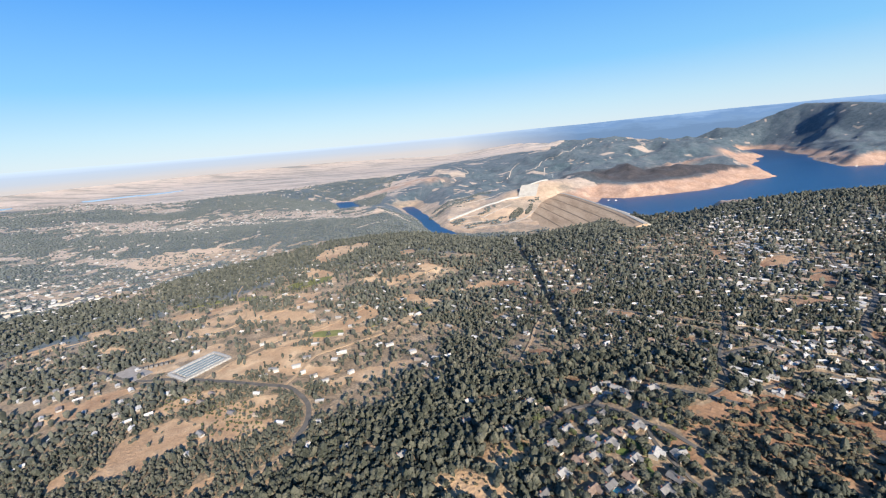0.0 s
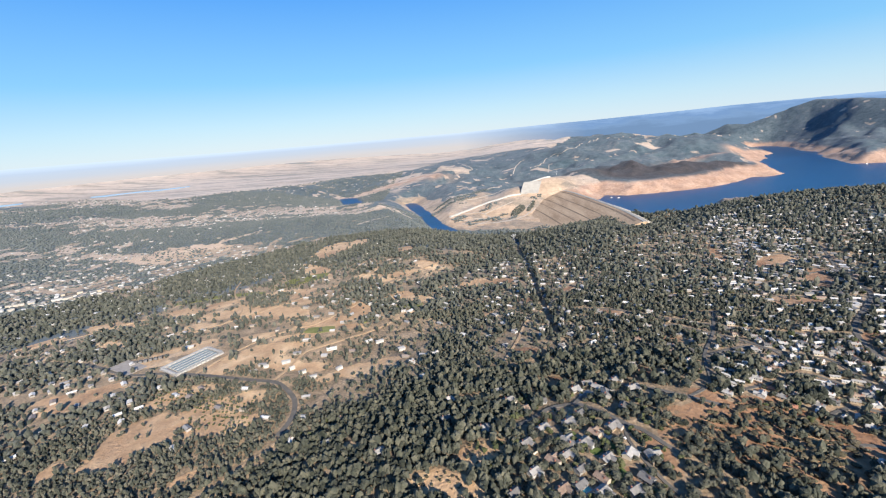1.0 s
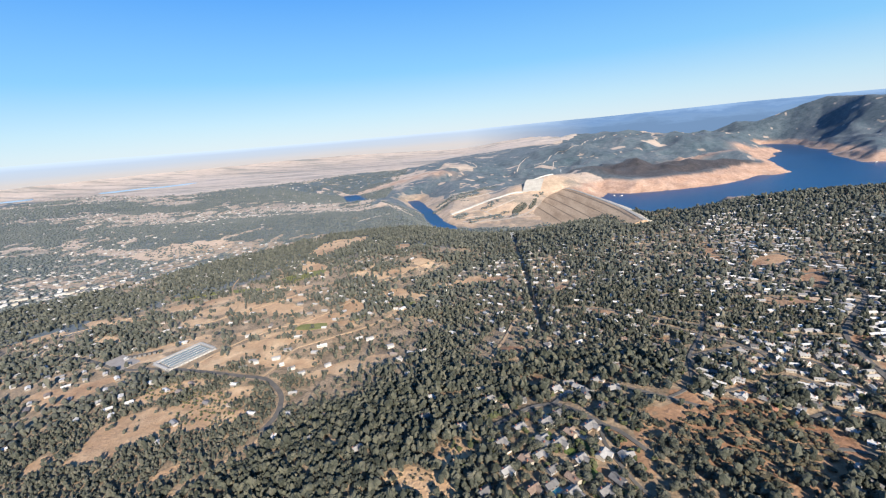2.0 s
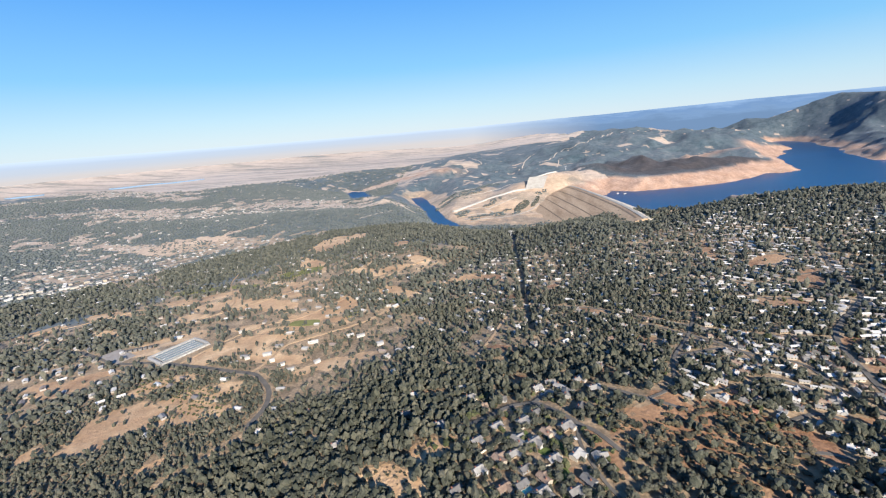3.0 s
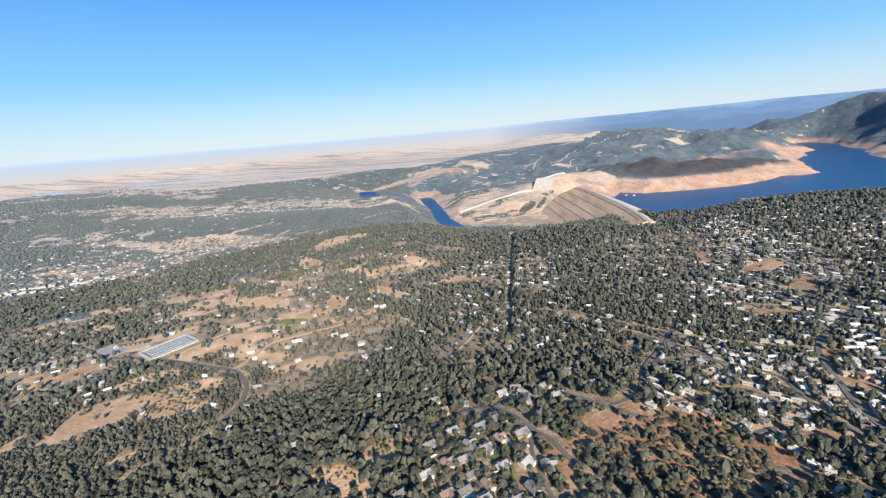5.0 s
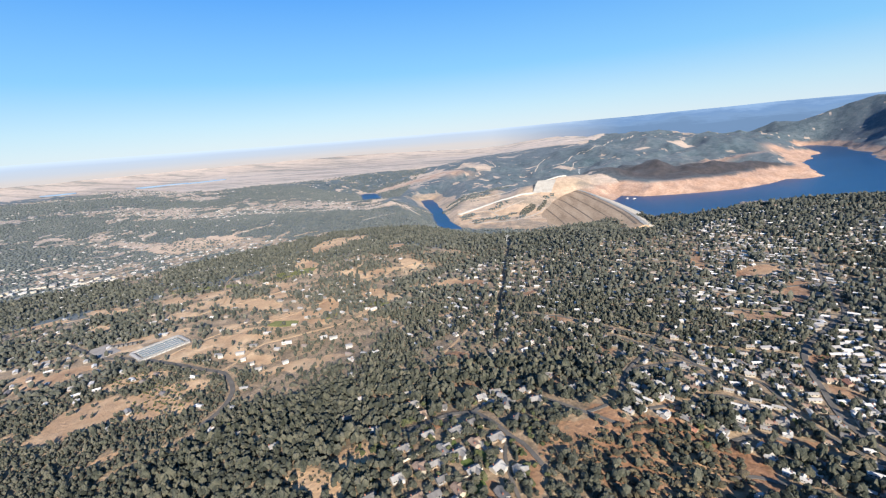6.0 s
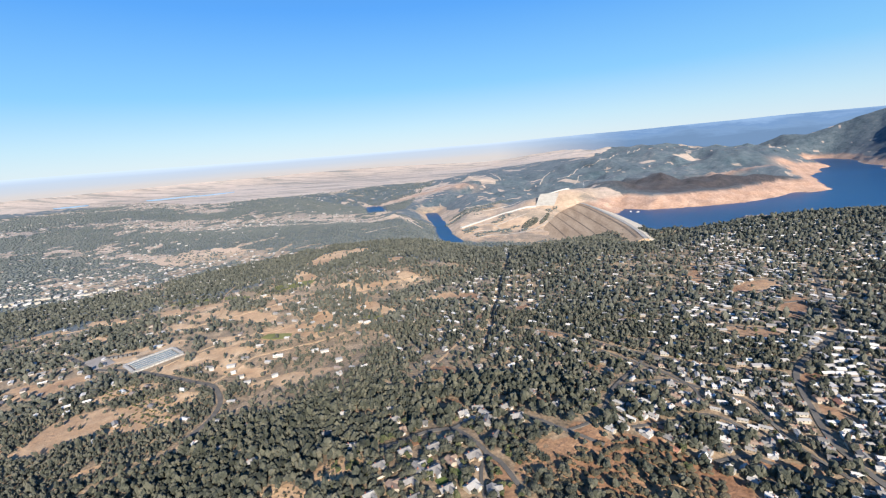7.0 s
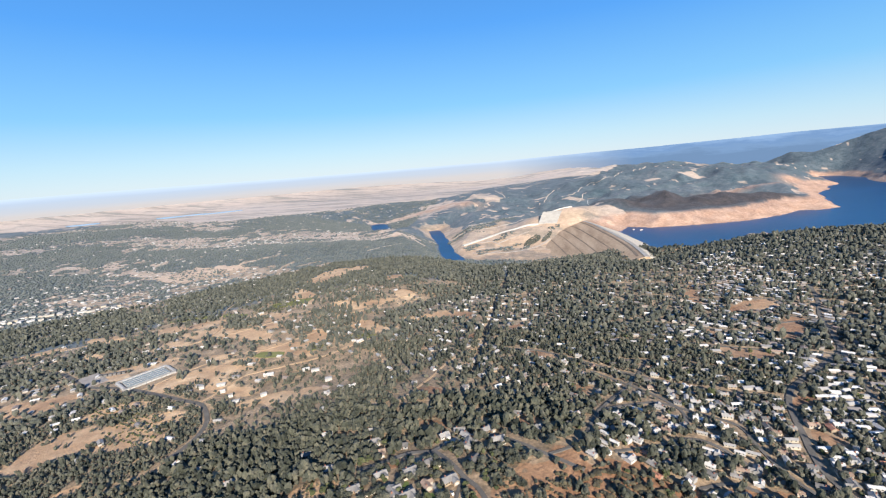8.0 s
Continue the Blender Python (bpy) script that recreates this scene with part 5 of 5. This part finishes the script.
def far_crown(seed):
    """A small ragged crown of few faces, for woods far off."""
    rng = np.random.default_rng(seed)
    a = np.arange(6) * math.pi / 3 + rng.uniform(-0.35, 0.35, 6)
    q = rng.uniform(0.75, 1.2, 6)
    ring = np.stack([q * np.cos(a), q * np.sin(a), rng.uniform(0.45, 0.85, 6)], 1)
    verts = np.concatenate([ring, [(rng.uniform(-0.2, 0.2), rng.uniform(-0.2, 0.2), 1.35), (0, 0, -0.1)]])
    k = np.arange(6)
    n = (k + 1) % 6
    return verts, np.concatenate([np.stack([k, n, 0 * k + 6], 1), np.stack([n, k, 0 * k + 7], 1)])


def scatter(r0, r1, spacing, seed, keep=1.0):
    """Places of trees in the sector of land between two distances, by the chance of a tree there."""
    rng = np.random.default_rng(seed)
    gx, gy = np.meshgrid(np.arange(-0.93 * r1, 0.93 * r1, spacing), np.arange(-0.05 * r1, r1, spacing))
    x = gx.ravel() + rng.uniform(-0.48, 0.48, gx.size) * spacing
    y = gy.ravel() + rng.uniform(-0.48, 0.48, gx.size) * spacing
    r, a = np.hypot(x - 90, y), np.degrees(np.arctan2(x - 90, y))
    ok = (r > r0) & (r < r1) & (a > -63) & (a < 57)
    x, y = x[ok], y[ok]
    ok = rng.random(len(x)) < wood(x, y) * keep
    x, y = x[ok], y[ok]
    z = height(x, y)
    ok = (sum(bare_shore(x, y, z)) < 0.35) & (outside(x, y, LAKE_SHORE) > 4) & (line_dist(x, y, RIVER_LINE) > 38) & (line_dist(x, y, POND_LINE) > 60)
    ok &= (x < -350) | (y < 1850) | (rng.random(len(x)) < 0.004)
    ok &= ~taken(x, y) & (burnt(x, y) < 0.4)
    return x[ok], y[ok], z[ok], rng


def forest(name, spots, size, templates, material, label, rng, tall=(0.95, 1.5), west=1.0):
    """Many crowns as one mesh."""
    x, y, z = spots
    if len(x) == 0:
        return None
    pick = rng.integers(0, len(templates), len(x))
    verts, tris, n = [], [], 0
    for k, (v, f) in enumerate(templates):
        i = np.nonzero(pick == k)[0]
        a = rng.uniform(0, 2 * math.pi, len(i))
        s = rng.uniform(*size, len(i)) * np.where(rng.random(len(i)) < 0.15, 1.25, 1.0) * (1 - (1 - west) * sstep(-110, -230, x[i]))
        h = s * rng.uniform(*tall, len(i))
        c, d = np.cos(a), np.sin(a)
        px = (v[None, :, 0] * c[:, None] - v[None, :, 1] * d[:, None]) * s[:, None] + x[i, None]
        py = (v[None, :, 0] * d[:, None] + v[None, :, 1] * c[:, None]) * s[:, None] + y[i, None]
        pz = v[None, :, 2] * h[:, None] + z[i, None] - 0.1
        verts.append(np.stack([px, py, pz], 2).reshape(-1, 3))
        tris.append((f[None] + (np.arange(len(i)) * len(v))[:, None, None]).reshape(-1, 3) + n)
        n += len(i) * len(v)
    ob = link_mesh(name, np.concatenate(verts), np.concatenate(tris), material, material is MAT_FAR)
    return tagged(ob, label, "trees", kind="stuff")


def orchard(name, cx, cy, rx, ry, turn, gap, label):
    """Low trees in rows over an ellipse of land."""
    rng = np.random.default_rng(int(abs(cx) + cy))
    u, v = np.meshgrid(np.arange(-rx, rx, gap), np.arange(-ry, ry, gap * 1.15))
    u, v = u.ravel() + rng.normal(0, 0.5, u.size), v.ravel() + rng.normal(0, 0.5, v.size)
    ok = ((u / rx) ** 2 + (v / ry) ** 2 < 1 + 0.3 * rng.normal(0, 1, u.size)) & (rng.random(u.size) < 0.86)
    c, s = math.cos(radians(turn)), math.sin(radians(turn))
    x, y = cx + u * c - v * s, cy + u * s + v * c
    ok &= ~taken(x, y) & (burnt(x, y) < 0.4)
    x, y = x[ok], y[ok]
    shapes = [crown(300 + k, 2, 1) for k in range(3)]
    forest(name, (x, y, height(x, y)), (1.3, 2.2), shapes, MAT_ORCHARD, label, rng, (0.8, 1.1))


NEAR_TREES = []


def plant_woods():
    oak_close = [crown(200 + s, 5, 1) for s in range(8)]
    oak_near = [crown(s, 3, 1) for s in range(9)]
    pine_near = [crown(40 + s, 3, 1, True) for s in range(4)]
    oak_mid = [crown(80 + s, 1, 1) for s in range(6)]
    pine_mid = [crown(120 + s, 2, 1, True) for s in range(4)]
    far = [far_crown(160 + s) for s in range(8)]
    # farther rings take the hazed leaf copies; far crowns stay low to soften shade
    for r0, r1, gap, oak, pine, size, mats in ((215, 430, 4.2, oak_close, pine_near, (1.5, 4.0), (MAT_OAK, MAT_PINE)),
                                               (430, 640, 3.8, oak_near, pine_near, (1.2, 3.3), (MAT_NEAR_MID, MAT_PINE)),
                                               (640, 1350, 5.2, oak_mid, pine_mid, (1.4, 3.4), (MAT_MID, MAT_PINE)),
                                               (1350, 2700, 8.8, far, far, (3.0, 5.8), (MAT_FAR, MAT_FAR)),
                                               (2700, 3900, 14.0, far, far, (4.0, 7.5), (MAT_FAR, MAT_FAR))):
        x, y, z, rng = scatter(r0, r1, gap, int(r0))
        if r0 == 215:
            order = np.argsort(np.hypot(x - 130, y - 270))
            NEAR_TREES.extend(zip(x[order[:300]], y[order[:300]], z[order[:300]]))
            x, y, z = x[order[300:]], y[order[300:]], z[order[300:]]
        piny = rng.random(len(x)) < 0.04 + 0.32 * sstep(40, 140, x) * sstep(420, 520, y) * sstep(330, 230, x)
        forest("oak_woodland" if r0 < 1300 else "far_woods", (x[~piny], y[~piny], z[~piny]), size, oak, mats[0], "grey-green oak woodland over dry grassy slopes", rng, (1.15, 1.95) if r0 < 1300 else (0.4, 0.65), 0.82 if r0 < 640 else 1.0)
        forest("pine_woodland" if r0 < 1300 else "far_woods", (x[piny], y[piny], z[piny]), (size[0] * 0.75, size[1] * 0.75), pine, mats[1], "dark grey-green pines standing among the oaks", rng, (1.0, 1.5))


plant_woods()
orchard("olive_orchard", -260, 425, 52, 22, -20, 5.6, "olive-green orchard trees in rows on straw grass")
orchard("olive_orchard", -325, 455, 44, 18, -20, 5.6, "olive-green orchard trees in rows on straw grass")
orchard("olive_orchard", -241, 394, 42, 13, -12, 6.2, "olive-green orchard trees in rows on straw grass")
orchard("vineyard", -331, 858, 44, 34, 20, 5.0, "bright green low orchard rows beyond the pastures")


def thicket(cx, cy, rx, ry, turn, count, label, size=(3.0, 5.5), surface=MAT_FAR):
    """Dark scrub over an ellipse of hillside."""
    rng = np.random.default_rng(count)
    a, r = rng.uniform(0, 6.283, count), np.sqrt(rng.random(count))
    c, s = math.cos(radians(turn)), math.sin(radians(turn))
    u, v = rx * r * np.cos(a), ry * r * np.sin(a)
    x, y = cx + u * c - v * s, cy + u * s + v * c
    forest("scrub", (x, y, height(x, y)), size, [crown(160 + k, 1, 1) for k in range(6)], surface, label, rng, (0.5, 0.8))


thicket(262, 1668, 60, 20, 62, 420, "dark scrub on the slope beside the dam", (1.4, 3.4), MAT_MID)
thicket(318, 1706, 55, 9, 66, 240, "dark scrub strip beside the dam face", (1.3, 3.2), MAT_MID)
thicket(120, 1590, 70, 14, 20, 60, "scattered scrub on bare ground below the dam")
thicket(40, 1640, 50, 16, 40, 40, "scattered scrub on bare ground below the dam")
for tx, ty, rr, nn in ((80, 1540, 16, 14), (170, 1580, 18, 16), (200, 1640, 14, 12), (140, 1700, 20, 22), (30, 1600, 14, 12), (230, 1590, 12, 10), (350, 1780, 20, 18), (170, 1740, 22, 20)):
    thicket(tx, ty, rr * 1.5, rr * 0.6, 30, nn, "dry scrub clump on bare ground below the dam")
thicket(245, 277, 62, 40, 15, 620, "low brown-green bushes on a reddish slope", (0.9, 2.6), MAT_BUSH)
thicket(178, 286, 19, 15, 85, 60, "low brown-green bushes on reddish soil", (0.6, 1.4), MAT_BUSH)
thicket(33, 286, 22, 15, 113, 70, "low brown-green bushes on reddish soil", (0.6, 1.4), MAT_BUSH)
thicket(-3, 257, 26, 12, 149, 70, "low brown-green bushes on reddish soil", (0.6, 1.4), MAT_BUSH)
thicket(-883, 1322, 140, 62, 165, 170, "scattered low trees in a brown pasture", (2.0, 4.2))
thicket(-20, 1850, 160, 20, 30, 160, "scrub in gullies beside the river")
thicket(60, 1960, 160, 18, 25, 160, "scrub in gullies beside the river")


def garden_trees(cx, cy, rx, ry, count, label):
    """Fresh green trees between houses, clear of roofs and roads."""
    rng = np.random.default_rng(count + 7)
    a, r = rng.uniform(0, 6.283, count), np.sqrt(rng.random(count))
    x, y = cx + rx * r * np.cos(a), cy + ry * r * np.sin(a)
    ok = ~taken(x, y)
    forest("garden_trees", (x[ok], y[ok], height(x[ok], y[ok])), (1.2, 2.7), [crown(340 + k, 4, 1) for k in range(4)], MAT_ORCHARD, label, rng, (0.9, 1.5))


garden_trees(100, 290, 75, 70, 190, "fresh green garden trees between houses")
garden_trees(400, 430, 190, 170, 330, "fresh green garden trees in the suburb")
garden_trees(-30, 355, 140, 60, 45, "single green trees among grey oaks")


# ---- single trees by the houses ----
def tapered(bm, a, b, r0, r1, sides=6):
    """A limb from a to b."""
    a, b = Vector(a), Vector(b)
    turn = (b - a).to_track_quat("Z", "Y").to_matrix()
    rings = []
    for p, r in ((a, r0), (a.lerp(b, 0.55) + turn @ Vector((r0 * 0.4, 0, 0)), (r0 + r1) / 2), (b, r1)):
        rings.append([bm.verts.new(p + turn @ Vector((r * math.cos(2 * math.pi * k / sides), r * math.sin(2 * math.pi * k / sides), 0))) for k in range(sides)])
    for p, q in zip(rings, rings[1:]):
        for k in range(sides):
            bm.faces.new((p[k], p[(k + 1) % sides], q[(k + 1) % sides], q[k]))


def tree(kind, seed, size):
    """An oak or pine of about size metres' crown radius: trunk, limbs and a crown of clumps and loose sprays."""
    rng = random.Random(seed)
    pine = kind == "pine_tree"
    ob = thing(kind, "tall grey-green pine beside the houses" if pine else "spreading grey-green oak beside the houses", "tree", group="trees by the houses")
    bm = bmesh.new()
    tapered(bm, (0, 0, -0.6), (0.1, 0.1, size * (2.2 if pine else 0.9)), size * 0.09, size * 0.04)
    for k in range(4):
        a = k * 1.6 + rng.random()
        h = size * rng.uniform(0.5, 0.8)
        tapered(bm, (0, 0, h), (size * 0.6 * math.cos(a), size * 0.6 * math.sin(a), h + size * 0.45), size * 0.045, size * 0.012, 5)
    part("trunk", bm, MAT_BARK, ob, "grey-brown bark")
    v, f = crown(seed, 9 if pine else 11, 1, pine)
    v = v * np.array((size, size, size * (1.15 if pine else 1.05)))
    # loose sprays of leaves round the clumps
    spray = np.random.default_rng(seed)
    pick = spray.integers(0, len(v), 150)
    mid = v[pick] * 1.06 + spray.normal(0, 0.12 * size, (150, 3))
    tri = mid[:, None] + spray.normal(0, 0.13 * size, (150, 3, 3))
    faces = np.concatenate([f, np.arange(450).reshape(-1, 3) + len(v)])
    leaves = link_mesh("crown", np.concatenate([v, tri.reshape(-1, 3)]), faces, MAT_PINE if pine else MAT_OAK, False)
    leaves.parent = ob
    return ob


def single_trees():
    models = [tree("oak_tree", 900 + k, 1.0) for k in range(5)] + [tree("pine_tree", 950 + k, 1.0) for k in range(3)]
    fresh = dict(enumerate(models))
    for k, (x, y, z) in enumerate(NEAR_TREES):
        i = (0, 1, 2, 3, 4, 5, 0, 1, 2, 3, 4, 6, 7)[k % 13] if k >= 8 else k
        rng = random.Random(k)
        size = rng.uniform(1.7, 3.6) * (0.75 if i > 4 else 1)
        m = pose(x, y, z, 0, 0, rng.uniform(0, 360)) @ Matrix.Diagonal((size, size, size * rng.uniform(0.9, 1.25), 1))
        if i in fresh:
            fresh.pop(i).matrix_basis = m
        else:
            new_tree = copy_thing(models[i], Matrix())
            new_tree.matrix_basis = m


single_trees()
